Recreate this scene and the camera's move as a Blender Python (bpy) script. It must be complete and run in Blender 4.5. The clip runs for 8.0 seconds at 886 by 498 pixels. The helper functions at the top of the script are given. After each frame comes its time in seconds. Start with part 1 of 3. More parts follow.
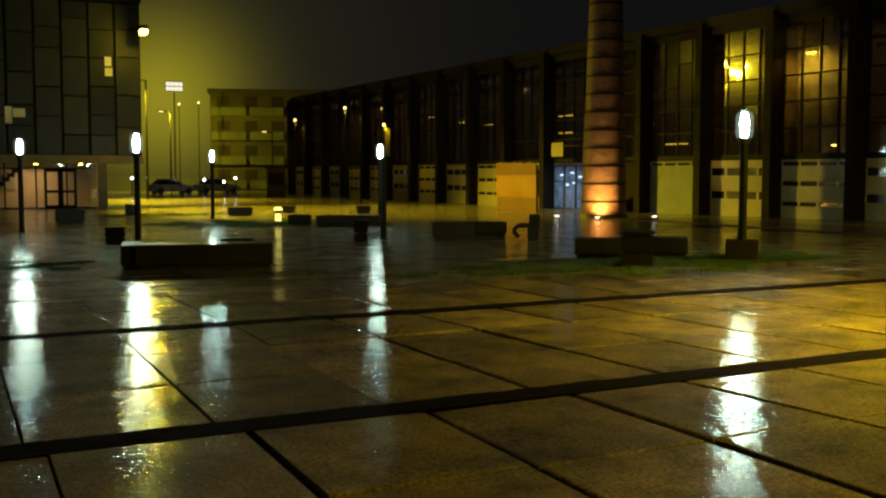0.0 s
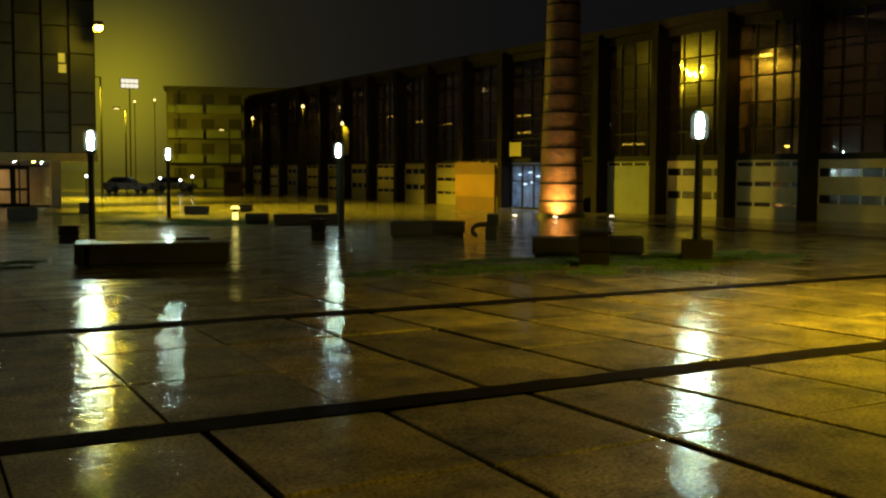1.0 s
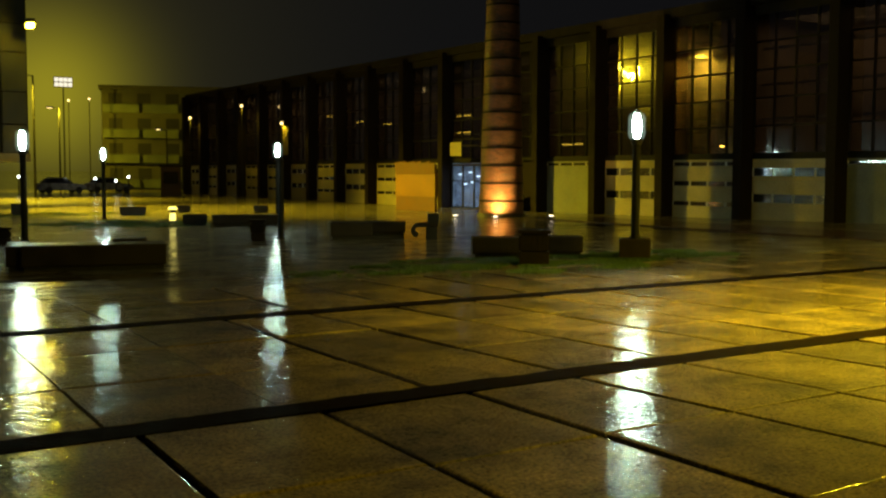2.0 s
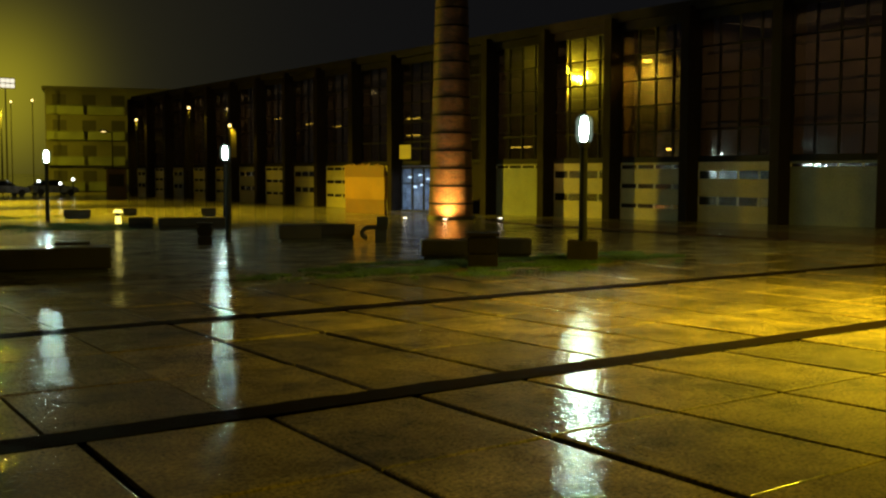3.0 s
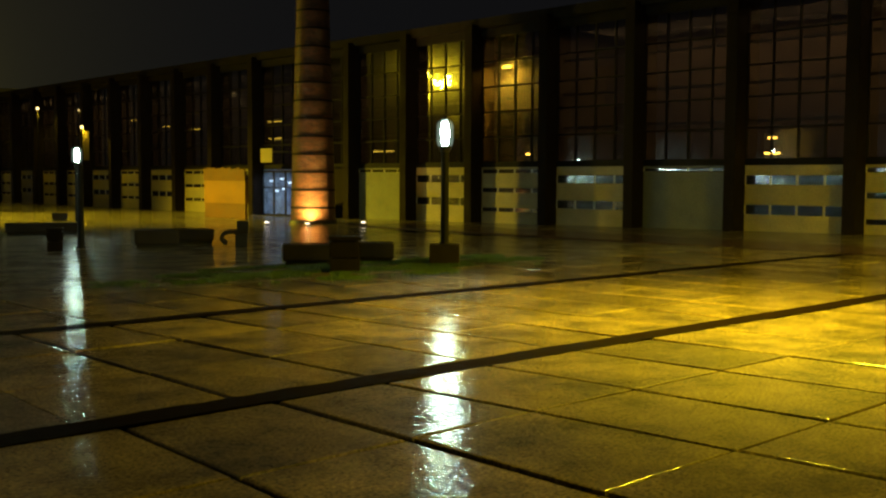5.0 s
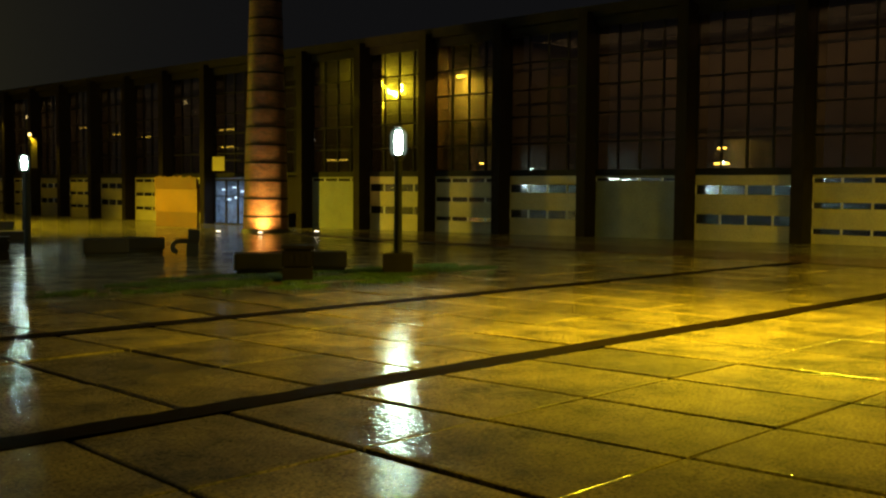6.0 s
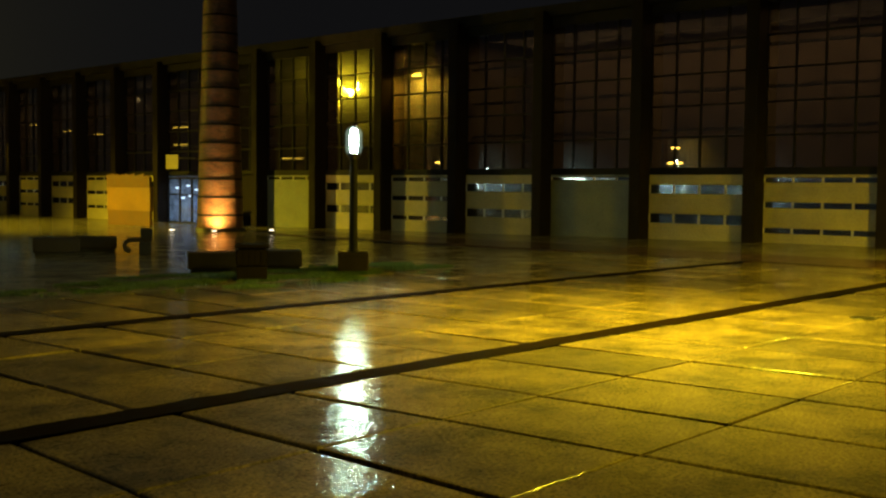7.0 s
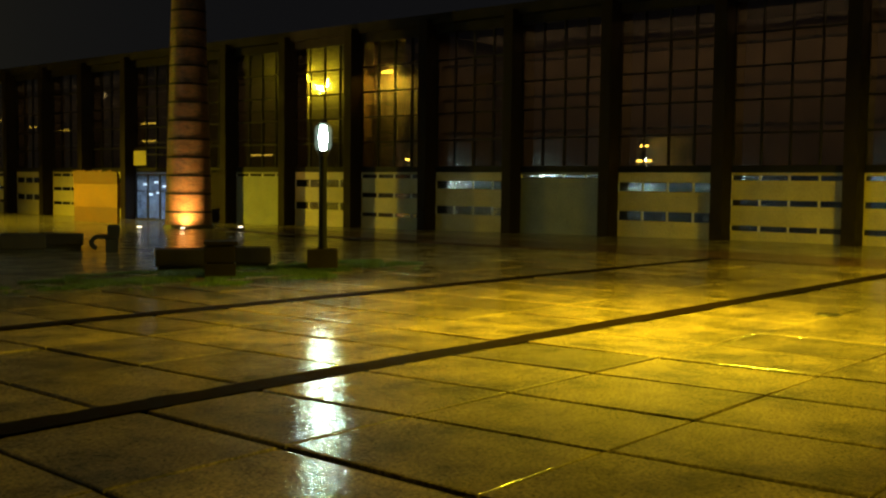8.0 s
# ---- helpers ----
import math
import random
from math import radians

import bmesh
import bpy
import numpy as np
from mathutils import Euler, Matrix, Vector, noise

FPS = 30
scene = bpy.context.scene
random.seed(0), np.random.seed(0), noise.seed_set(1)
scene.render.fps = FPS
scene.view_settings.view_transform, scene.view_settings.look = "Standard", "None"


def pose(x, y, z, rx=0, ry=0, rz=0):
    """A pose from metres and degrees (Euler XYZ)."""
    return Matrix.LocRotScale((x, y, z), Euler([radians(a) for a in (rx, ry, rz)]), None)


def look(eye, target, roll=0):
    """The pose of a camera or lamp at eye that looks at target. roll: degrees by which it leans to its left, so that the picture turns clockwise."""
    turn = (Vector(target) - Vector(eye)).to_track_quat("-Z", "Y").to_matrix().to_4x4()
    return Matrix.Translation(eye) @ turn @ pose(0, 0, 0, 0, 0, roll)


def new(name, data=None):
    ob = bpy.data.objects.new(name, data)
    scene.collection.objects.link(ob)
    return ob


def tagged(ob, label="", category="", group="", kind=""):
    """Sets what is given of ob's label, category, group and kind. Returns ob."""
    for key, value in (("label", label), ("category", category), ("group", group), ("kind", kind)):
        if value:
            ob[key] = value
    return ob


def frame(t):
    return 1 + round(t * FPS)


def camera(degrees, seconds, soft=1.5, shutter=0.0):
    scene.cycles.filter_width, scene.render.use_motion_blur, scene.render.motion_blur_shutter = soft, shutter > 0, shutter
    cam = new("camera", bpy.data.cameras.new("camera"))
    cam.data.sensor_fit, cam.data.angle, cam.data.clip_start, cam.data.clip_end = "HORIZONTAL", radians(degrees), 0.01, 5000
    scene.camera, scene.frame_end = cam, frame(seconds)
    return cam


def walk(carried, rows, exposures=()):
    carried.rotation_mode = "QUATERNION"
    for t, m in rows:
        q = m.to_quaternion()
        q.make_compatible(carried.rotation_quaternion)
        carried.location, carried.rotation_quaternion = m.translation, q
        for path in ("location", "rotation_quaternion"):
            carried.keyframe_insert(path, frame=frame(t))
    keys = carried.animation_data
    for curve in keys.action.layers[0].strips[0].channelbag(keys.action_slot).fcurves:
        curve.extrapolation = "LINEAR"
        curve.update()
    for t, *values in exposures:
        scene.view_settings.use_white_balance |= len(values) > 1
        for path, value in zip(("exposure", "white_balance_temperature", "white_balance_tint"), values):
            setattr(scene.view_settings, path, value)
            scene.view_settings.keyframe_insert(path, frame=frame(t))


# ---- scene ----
cam = camera(46.0, 8.0, soft=2.3)
# seconds, eye x y z, yaw, pitch, roll
ROWS = [
    (0.0, -0.000, 0.000, 1.632, -27.50, -4.14, -0.06),
    (0.5, 0.009, -0.009, 1.636, -28.39, -4.04, -0.22),
    (1.0, 0.008, -0.011, 1.633, -29.76, -4.18, -0.28),
    (1.5, 0.013, -0.008, 1.631, -31.49, -4.19, -0.20),
    (3.0, 0.048, -0.020, 1.633, -35.74, -4.01, -0.23),
    (3.5, 0.056, -0.025, 1.634, -37.34, -3.83, -0.09),
    (4.0, 0.063, -0.022, 1.630, -39.17, -3.73, -0.22),
    (4.5, 0.068, -0.028, 1.631, -41.40, -3.85, -0.29),
    (6.0, 0.095, -0.025, 1.626, -45.74, -3.23, -0.48),
    (6.5, 0.110, -0.017, 1.623, -46.89, -3.18, -0.59),
    (7.0, 0.120, -0.022, 1.624, -48.13, -3.27, -0.61),
    (7.5, 0.124, -0.022, 1.622, -49.13, -3.29, -0.77),
    (8.0, 0.129, -0.029, 1.621, -49.76, -3.40, -0.74),
]
walk(cam, [(t, pose(x, y, z, 90 + pitch, roll, yaw)) for t, x, y, z, yaw, pitch, roll in ROWS])

# ---- night sky, lit from below by the town's sodium lamps ----
world = bpy.data.worlds.new("night_sky")
scene.world = world
world.use_nodes = True
wn, wl = world.node_tree.nodes, world.node_tree.links
wn.clear()
w_out = wn.new("ShaderNodeOutputWorld")
w_bg = wn.new("ShaderNodeBackground")
w_tc = wn.new("ShaderNodeTexCoord")
wl.new(w_bg.outputs[0], w_out.inputs[0])


def sky_lobe(direction, power, colour):
    """A soft glow of the rain-filled air over the town, round one direction."""
    dot = wn.new("ShaderNodeVectorMath")
    dot.operation = "DOT_PRODUCT"
    dot.inputs[1].default_value = Vector(direction).normalized()
    wl.new(w_tc.outputs["Generated"], dot.inputs[0])
    top = wn.new("ShaderNodeMath")
    top.operation = "MAXIMUM"
    top.inputs[1].default_value = 0.0
    wl.new(dot.outputs["Value"], top.inputs[0])
    pw = wn.new("ShaderNodeMath")
    pw.operation = "POWER"
    pw.inputs[1].default_value = power
    wl.new(top.outputs[0], pw.inputs[0])
    mul = wn.new("ShaderNodeVectorMath")
    mul.operation = "SCALE"
    mul.inputs[0].default_value = colour
    wl.new(pw.outputs[0], mul.inputs["Scale"])
    return mul.outputs[0]


def add_vec(a, b):
    n = wn.new("ShaderNodeVectorMath")
    n.operation = "ADD"
    wl.new(a, n.inputs[0])
    wl.new(b, n.inputs[1])
    return n.outputs[0]


# lamp haze beside the office corner, put into the sky colour
GLOW = (0.215, 0.975, 0.070)
sky = add_vec(sky_lobe(GLOW, 480, (0.25, 0.214, 0.005)), sky_lobe(GLOW, 60, (0.0125, 0.0107, 0.0020)))
sky = add_vec(sky, sky_lobe((-0.1, 0.98, 0.1), 10, (0.0095, 0.0083, 0.0028)))
sky = add_vec(sky, sky_lobe((0, 0, 1), 0.01, (0.0048, 0.0048, 0.0053)))
wl.new(sky, w_bg.inputs["Color"])
w_bg.inputs["Strength"].default_value = 1.0

SODIUM = (1.0, 0.742, 0.02)
COOL = (0.72, 1.0, 0.82)


def lamp(name, kind, at, power, colour, size=0.1, target=None, spot=None, blend=0.5):
    data = bpy.data.lights.new(name, kind)
    data.energy, data.color = power, colour
    if kind == "AREA":
        data.size = size
    else:
        data.shadow_soft_size = size
    if spot:
        data.spot_size, data.spot_blend = radians(spot), blend
    ob = new(name, data)
    ob.matrix_world = look(at, target) if target else Matrix.Translation(at)
    return ob


# the street lamp over the plaza, and the floodlights that the lamps further down carry
lamp("street_lamp_light", "SPOT", (12.0, 6.15, 5.2), 9400, SODIUM, 0.12, (11.3, 6.9, 0), 113, 1.0)
# this one is added out of view to brighten the near slabs
lamp("street_lamp_light", "SPOT", (8.0, -2.1, 6.1), 1800, SODIUM, 0.12, (8.2, -0.7, 0), 160, 0.8)
lamp("street_lamp_light", "SPOT", (22.2, 4.4, 5.5), 4300, SODIUM, 0.12, (22.4, 5.6, 0), 170, 0.7)
lamp("corner_flood_light", "SPOT", (11.95, 57.6, 9.2), 11500, SODIUM, 0.15, (27, 36, 0.5), 100, 1.0)
lamp("corner_flood_beam", "SPOT", (12.1, 57.6, 9.2), 40000, SODIUM, 0.15, (17.3, 54.0, 0), 96, 0.6)
lamp("far_street_light", "SPOT", (24.2, 107.5, 7.6), 5500, SODIUM, 0.2, (27, 112, 0), 150, 0.4)
lamp("far_street_light", "SPOT", (16.2, 79.6, 8.4), 27000, SODIUM, 0.2, (17, 77, 0), 100, 0.8)
for at in ((30.4, 67.3, 4.9), (31.2, 76.5, 6.5), (31.4, 88.7, 6.1)):
    lamp("far_street_light", "SPOT", at, 220, SODIUM, 0.15, (at[0] - 0.5, at[1], 0), 160, 0.4)
lamp("chimney_uplight_light", "SPOT", (25.66, 35.41, -0.14), 1700, (1.0, 0.60, 0.12), 0.06, (26.79, 36.55, 2.1), 120, 0.8)
lamp("entrance_light", "AREA", (33.7, 46.8, 2.05), 170, (0.72, 0.88, 1.0), 1.2, (33.7, 46.8, 0))
lamp("lobby_light", "AREA", (7.0, 63.0, 1.95), 85, (1.0, 0.66, 0.30), 2.0, (7.0, 63.0, 0))

# lamps in the hall: an amber one added unseen, one at the small partition
lamp("amber_fill", "AREA", (33.12, 31.3, 6.6), 250, (1.0, 0.68, 0.05), 0.5, (33.6, 31.3, 4.4))
lamp("partition_light", "POINT", (33.35, 18.3, 3.2), 5, (1.0, 0.70, 0.06), 0.1)

# unseen fill lights under the hall's roof, added to lift its dark glass
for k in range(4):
    night = lamp("hall_fill", "AREA", (34.6, 17.0 + k * 21.5, 7.6), (420, 150, 140, 260)[k], (1.0, 0.74, 0.36), 1.0, (34.61, 17.0 + k * 21.5, 0))
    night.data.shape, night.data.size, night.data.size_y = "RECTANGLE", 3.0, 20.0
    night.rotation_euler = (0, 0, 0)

# ---- materials ----


def material(name, colour, rough=0.6, metal=0.0, vary=0.35, grain=8.0, fine=60.0, bump=0.25, rough_vary=0.15, tint=None, spread=0.0, coat=0.0, distance=0.01, spec=0.5):
    """A surface with stains at two sizes, uneven gloss, fine relief and, where asked, a shade of its own for each piece."""
    m = bpy.data.materials.new(name)
    m.use_nodes = True
    n, l = m.node_tree.nodes, m.node_tree.links
    b = n["Principled BSDF"]
    tc = n.new("ShaderNodeTexCoord")
    big, small = n.new("ShaderNodeTexNoise"), n.new("ShaderNodeTexNoise")
    for tex, s in ((big, grain), (small, fine)):
        tex.inputs["Scale"].default_value = s
        tex.inputs["Detail"].default_value = 6
        l.new(tc.outputs["Object"], tex.inputs["Vector"])
    mixn = n.new("ShaderNodeMix")
    mixn.data_type = "FLOAT"
    mixn.inputs[0].default_value = 0.4
    l.new(big.outputs["Fac"], mixn.inputs[2])
    l.new(small.outputs["Fac"], mixn.inputs[3])
    ramp = n.new("ShaderNodeMapRange")
    ramp.inputs["From Min"].default_value, ramp.inputs["From Max"].default_value = 0.3, 0.7
    ramp.inputs["To Min"].default_value, ramp.inputs["To Max"].default_value = 1 - vary, 1 + vary
    l.new(mixn.outputs[0], ramp.inputs["Value"])
    value = ramp.outputs[0]
    if spread:
        info = n.new("ShaderNodeObjectInfo")
        own = n.new("ShaderNodeMapRange")
        own.inputs["To Min"].default_value, own.inputs["To Max"].default_value = 1 - spread, 1 + spread
        l.new(info.outputs["Random"], own.inputs["Value"])
        mult = n.new("ShaderNodeMath")
        mult.operation = "MULTIPLY"
        l.new(value, mult.inputs[0])
        l.new(own.outputs[0], mult.inputs[1])
        value = mult.outputs[0]
    hue = n.new("ShaderNodeMix")
    hue.data_type = "RGBA"
    hue.inputs[6].default_value = (*colour, 1)
    hue.inputs[7].default_value = (*(tint or colour), 1)
    l.new(big.outputs["Fac"], hue.inputs[0])
    sc = n.new("ShaderNodeVectorMath")
    sc.operation = "SCALE"
    l.new(hue.outputs[2], sc.inputs[0])
    l.new(value, sc.inputs["Scale"])
    l.new(sc.outputs[0], b.inputs["Base Color"])
    rr = n.new("ShaderNodeMapRange")
    rr.inputs["From Min"].default_value, rr.inputs["From Max"].default_value = 0.3, 0.7
    rr.inputs["To Min"].default_value, rr.inputs["To Max"].default_value = max(0.03, rough - rough_vary), min(1, rough + rough_vary)
    l.new(big.outputs["Fac"], rr.inputs["Value"])
    l.new(rr.outputs[0], b.inputs["Roughness"])
    b.inputs["Metallic"].default_value = metal
    b.inputs["Coat Weight"].default_value = coat
    b.inputs["Specular IOR Level"].default_value = spec
    b.inputs["Coat Roughness"].default_value = 0.08
    if bump:
        bp = n.new("ShaderNodeBump")
        bp.inputs["Strength"].default_value = bump
        bp.inputs["Distance"].default_value = distance
        l.new(small.outputs["Fac"], bp.inputs["Height"])
        l.new(bp.outputs[0], b.inputs["Normal"])
    return m


def wet_paving(name, colour, tint, spread, film=0.5, ripple=0.0062, swell=0.0, gloss=(0.012, 0.03)):
    """Rain-wet concrete: a rough stone under a film of water that is thicker in places and ruffled by drops."""
    m = bpy.data.materials.new(name)
    m.use_nodes = True
    n, l = m.node_tree.nodes, m.node_tree.links
    b = n["Principled BSDF"]
    geo = n.new("ShaderNodeNewGeometry")

    def tex(scale, detail=5, rough=0.55):
        t = n.new("ShaderNodeTexNoise")
        t.inputs["Scale"].default_value, t.inputs["Detail"].default_value, t.inputs["Roughness"].default_value = scale, detail, rough
        l.new(geo.outputs["Position"], t.inputs["Vector"])
        return t.outputs["Fac"]

    def rng(src, a, z, c, d):
        r = n.new("ShaderNodeMapRange")
        for key, v in (("From Min", a), ("From Max", z), ("To Min", c), ("To Max", d)):
            r.inputs[key].default_value = v
        l.new(src, r.inputs["Value"])
        return r.outputs[0]

    def mul(p, q):
        r = n.new("ShaderNodeMath")
        r.operation = "MULTIPLY"
        l.new(p, r.inputs[0])
        l.new(q, r.inputs[1])
        return r.outputs[0]

    stain, pores, pool = tex(1.3, 8, 0.65), tex(38, 8, 0.75), tex(0.55, 3)
    info = n.new("ShaderNodeObjectInfo")
    shade = mul(mul(rng(stain, 0.36, 0.64, 0.38, 1.62), rng(pores, 0.38, 0.64, 0.2, 1.75)), rng(info.outputs["Random"], 0, 1, 1 - spread, 1 + spread))
    hue = n.new("ShaderNodeMix")
    hue.data_type = "RGBA"
    hue.inputs[6].default_value, hue.inputs[7].default_value = (*colour, 1), (*tint, 1)
    l.new(stain, hue.inputs[0])
    sc = n.new("ShaderNodeVectorMath")
    sc.operation = "SCALE"
    l.new(hue.outputs[2], sc.inputs[0])
    l.new(shade, sc.inputs["Scale"])
    l.new(sc.outputs[0], b.inputs["Base Color"])
    b.inputs["Roughness"].default_value = 0.6
    b.inputs["Specular IOR Level"].default_value = 0.25
    b.inputs["Coat Weight"].default_value = film
    b.inputs["Coat IOR"].default_value = 1.33
    l.new(rng(pool, 0.38, 0.62, *gloss), b.inputs["Coat Roughness"])
    drops = n.new("ShaderNodeTexVoronoi")
    drops.inputs["Scale"].default_value = 26
    l.new(geo.outputs["Position"], drops.inputs["Vector"])
    waves = rng(tex(24, 3, 0.5), 0, 1, 0, 0.72)
    both = n.new("ShaderNodeMath")
    both.operation = "ADD"
    fine = n.new("ShaderNodeMath")
    fine.operation = "MULTIPLY_ADD"
    fine.inputs[1].default_value = 0.045
    l.new(tex(78, 2, 0.5), fine.inputs[0])
    l.new(waves, fine.inputs[2])
    l.new(fine.outputs[0], both.inputs[0])
    l.new(rng(drops.outputs["Distance"], 0, 0.3, 0.08, 0.0), both.inputs[1])
    large = n.new("ShaderNodeTexVoronoi")
    large.inputs["Scale"].default_value = 10
    l.new(geo.outputs["Position"], large.inputs["Vector"])
    three = n.new("ShaderNodeMath")
    three.operation = "ADD"
    l.new(both.outputs[0], three.inputs[0])
    l.new(rng(large.outputs["Distance"], 0, 0.3, 0.18, 0.0), three.inputs[1])
    four = n.new("ShaderNodeMath")
    four.operation = "ADD"
    l.new(three.outputs[0], four.inputs[0])
    l.new(rng(tex(2.6, 3, 0.6), 0, 1, 0.0, swell), four.inputs[1])
    bp = n.new("ShaderNodeBump")
    bp.inputs["Strength"].default_value, bp.inputs["Distance"].default_value = 1.0, ripple
    l.new(four.outputs[0], bp.inputs["Height"])
    l.new(bp.outputs[0], b.inputs["Coat Normal"])
    bp2 = n.new("ShaderNodeBump")
    bp2.inputs["Strength"].default_value, bp2.inputs["Distance"].default_value = 0.5, 0.01
    l.new(pores, bp2.inputs["Height"])
    l.new(bp2.outputs[0], b.inputs["Normal"])
    return m


def glowing(name, colour, strength):
    m = bpy.data.materials.new(name)
    m.use_nodes = True
    b = m.node_tree.nodes["Principled BSDF"]
    b.inputs["Base Color"].default_value = (0.8, 0.8, 0.8, 1)
    b.inputs["Emission Color"].default_value = (*colour, 1)
    b.inputs["Emission Strength"].default_value = strength
    return m


def glass(name, colour=(0.50, 0.44, 0.37), rough=0.025, waves=0.06, wet=0.055, least=0.22):
    """Thin window glass, slightly wavy and streaked with rain."""
    m = bpy.data.materials.new(name)
    m.use_nodes = True
    n, l = m.node_tree.nodes, m.node_tree.links
    out = n["Material Output"]
    n.remove(n["Principled BSDF"])
    clear, gloss, mix, fr = n.new("ShaderNodeBsdfTransparent"), n.new("ShaderNodeBsdfGlossy"), n.new("ShaderNodeMixShader"), n.new("ShaderNodeLayerWeight")
    clear.inputs[0].default_value = (*colour, 1)
    gloss.inputs["Roughness"].default_value = rough
    fr.inputs["Blend"].default_value = 0.5
    steep, share = n.new("ShaderNodeMath"), n.new("ShaderNodeMapRange")
    steep.operation = "POWER"
    steep.inputs[1].default_value = 3.0
    l.new(fr.outputs["Facing"], steep.inputs[0])
    share.inputs["To Min"].default_value = least
    l.new(steep.outputs[0], share.inputs["Value"])
    film, two = n.new("ShaderNodeBsdfGlossy"), n.new("ShaderNodeMixShader")
    film.inputs["Roughness"].default_value = 0.17
    two.inputs[0].default_value = wet
    l.new(gloss.outputs[0], two.inputs[1])
    l.new(film.outputs[0], two.inputs[2])
    tc, tx, bp = n.new("ShaderNodeNewGeometry"), n.new("ShaderNodeTexNoise"), n.new("ShaderNodeBump")
    tx.inputs["Scale"].default_value = 1.6
    tx.inputs["Detail"].default_value = 4
    l.new(tc.outputs["Position"], tx.inputs["Vector"])
    l.new(tx.outputs["Fac"], bp.inputs["Height"])
    bp.inputs["Strength"].default_value, bp.inputs["Distance"].default_value = waves, 0.1
    l.new(bp.outputs[0], gloss.inputs["Normal"])
    l.new(share.outputs[0], mix.inputs[0])
    l.new(clear.outputs[0], mix.inputs[1])
    l.new(two.outputs[0], mix.inputs[2])
    l.new(mix.outputs[0], out.inputs["Surface"])
    return m


M_SLAB = wet_paving("wet_slab", (0.155, 0.117, 0.042), (0.105, 0.078, 0.027), 0.40, 0.85, 0.0056, 0.8)
M_PLAZA = wet_paving("wet_plaza", (0.20, 0.175, 0.105), (0.14, 0.125, 0.078), 0.0, 0.7, 0.007, 2.2, (0.05, 0.12))
M_REDPAVE = wet_paving("wet_red_paving", (0.07, 0.038, 0.024), (0.05, 0.026, 0.017), 0.0, 0.5)
M_GUTTER = material("wet_gutter", (0.0045, 0.0022, 0.0012), 0.8, vary=0.8, grain=3, fine=40, bump=0.8, rough_vary=0.1, spec=0.02)
M_BED = material("joint_bed", (0.005, 0.003, 0.002), 0.8, grain=3, fine=50, bump=0.5, spec=0.03)
M_GRASS = material("grass_blade", (0.05, 0.12, 0.02), 0.5, grain=1.5, vary=0.5, tint=(0.07, 0.12, 0.024), bump=0)
M_CONCRETE = material("dark_wet_concrete", (0.030, 0.027, 0.022), 0.45, vary=0.4, grain=3, fine=50, bump=0.5, coat=0.1, spec=0.25, tint=(0.022, 0.024, 0.020))
M_PEDESTAL = material("brown_concrete", (0.040, 0.028, 0.018), 0.5, vary=0.4, grain=3, fine=50, bump=0.4, spec=0.25)
M_BENCHTOP = material("wet_bench_slab", (0.026, 0.020, 0.014), 0.45, vary=0.5, grain=2, fine=45, bump=0.3, coat=0.12, spec=0.25)
M_POST = material("dark_green_paint", (0.012, 0.012, 0.010), 0.5, grain=5, bump=0.1, spec=0.25)
M_CAP = material("lamp_cap_metal", (0.06, 0.06, 0.06), 0.4, 0.6, grain=5)
M_BIN = material("brown_bin_slats", (0.016, 0.011, 0.009), 0.6, vary=0.4, grain=4, spec=0.15)
M_HEAD = glowing("lamp_burner", COOL, 200.0)


def milky(name, colour, strength, clear):
    """A shell that lets the burner show through; its glow imitates a halo."""
    m = bpy.data.materials.new(name)
    m.use_nodes = True
    n, l = m.node_tree.nodes, m.node_tree.links
    n.remove(n["Principled BSDF"])
    through_it, glow, both = n.new("ShaderNodeBsdfTransparent"), n.new("ShaderNodeEmission"), n.new("ShaderNodeAddShader")
    through_it.inputs[0].default_value = (clear, clear, clear, 1)
    glow.inputs["Color"].default_value, glow.inputs["Strength"].default_value = (*colour, 1), strength
    l.new(through_it.outputs[0], both.inputs[0])
    l.new(glow.outputs[0], both.inputs[1])
    l.new(both.outputs[0], n["Material Output"].inputs["Surface"])
    return m


# halo of the plaza lamps, put into the shell's emission
M_HALO = milky("lamp_halo", COOL, 0.10, 0.97)
M_SODIUM = glowing("sodium_lamp", SODIUM, 260.0)
M_SODIUM_FAR = glowing("far_sodium_lamp", (1.0, 0.70, 0.25), 4.0)
M_WHITE_FAR = glowing("far_white_lamp", (0.9, 1.0, 0.95), 9.0)
M_BOLLARD = glowing("bollard_lens", (1.0, 0.82, 0.16), 2.2)
M_WARM = glowing("warm_fixture", (1.0, 0.72, 0.12), 26.0)
M_DIMWARM = glowing("dim_warm_fixture", (1.0, 0.80, 0.10), 3.6)
M_COOLFIX = glowing("cool_fixture", (0.8, 0.92, 1.0), 1.7)
M_SPOTLENS = glowing("uplight_lens", (1.0, 0.85, 0.6), 6.0)
M_FIN = material("dark_steel_fin", (0.017, 0.012, 0.009), 0.6, grain=1.5, fine=20, bump=0.15, spec=0.08)
M_PANEL = material("cream_door_panel", (0.48, 0.42, 0.20), 0.45, vary=0.28, grain=1.2, fine=14, bump=0.1, spread=0.12, tint=(0.38, 0.33, 0.16))
# darker grey-green copy of the door panel, with the bays' shade in its colour
M_SHADED_DOOR = material("shaded_door_panel", (0.20, 0.215, 0.16), 0.45, vary=0.3, grain=1.2, fine=14, bump=0.1, tint=(0.16, 0.175, 0.13))
M_STRIPFRAME = material("cream_frame", (0.55, 0.53, 0.43), 0.4, vary=0.1, grain=3, bump=0)
M_MULLION = material("dark_mullion", (0.012, 0.011, 0.010), 0.5, grain=4, bump=0.1, spec=0.12)
M_GLASS = glass("curtain_glass")
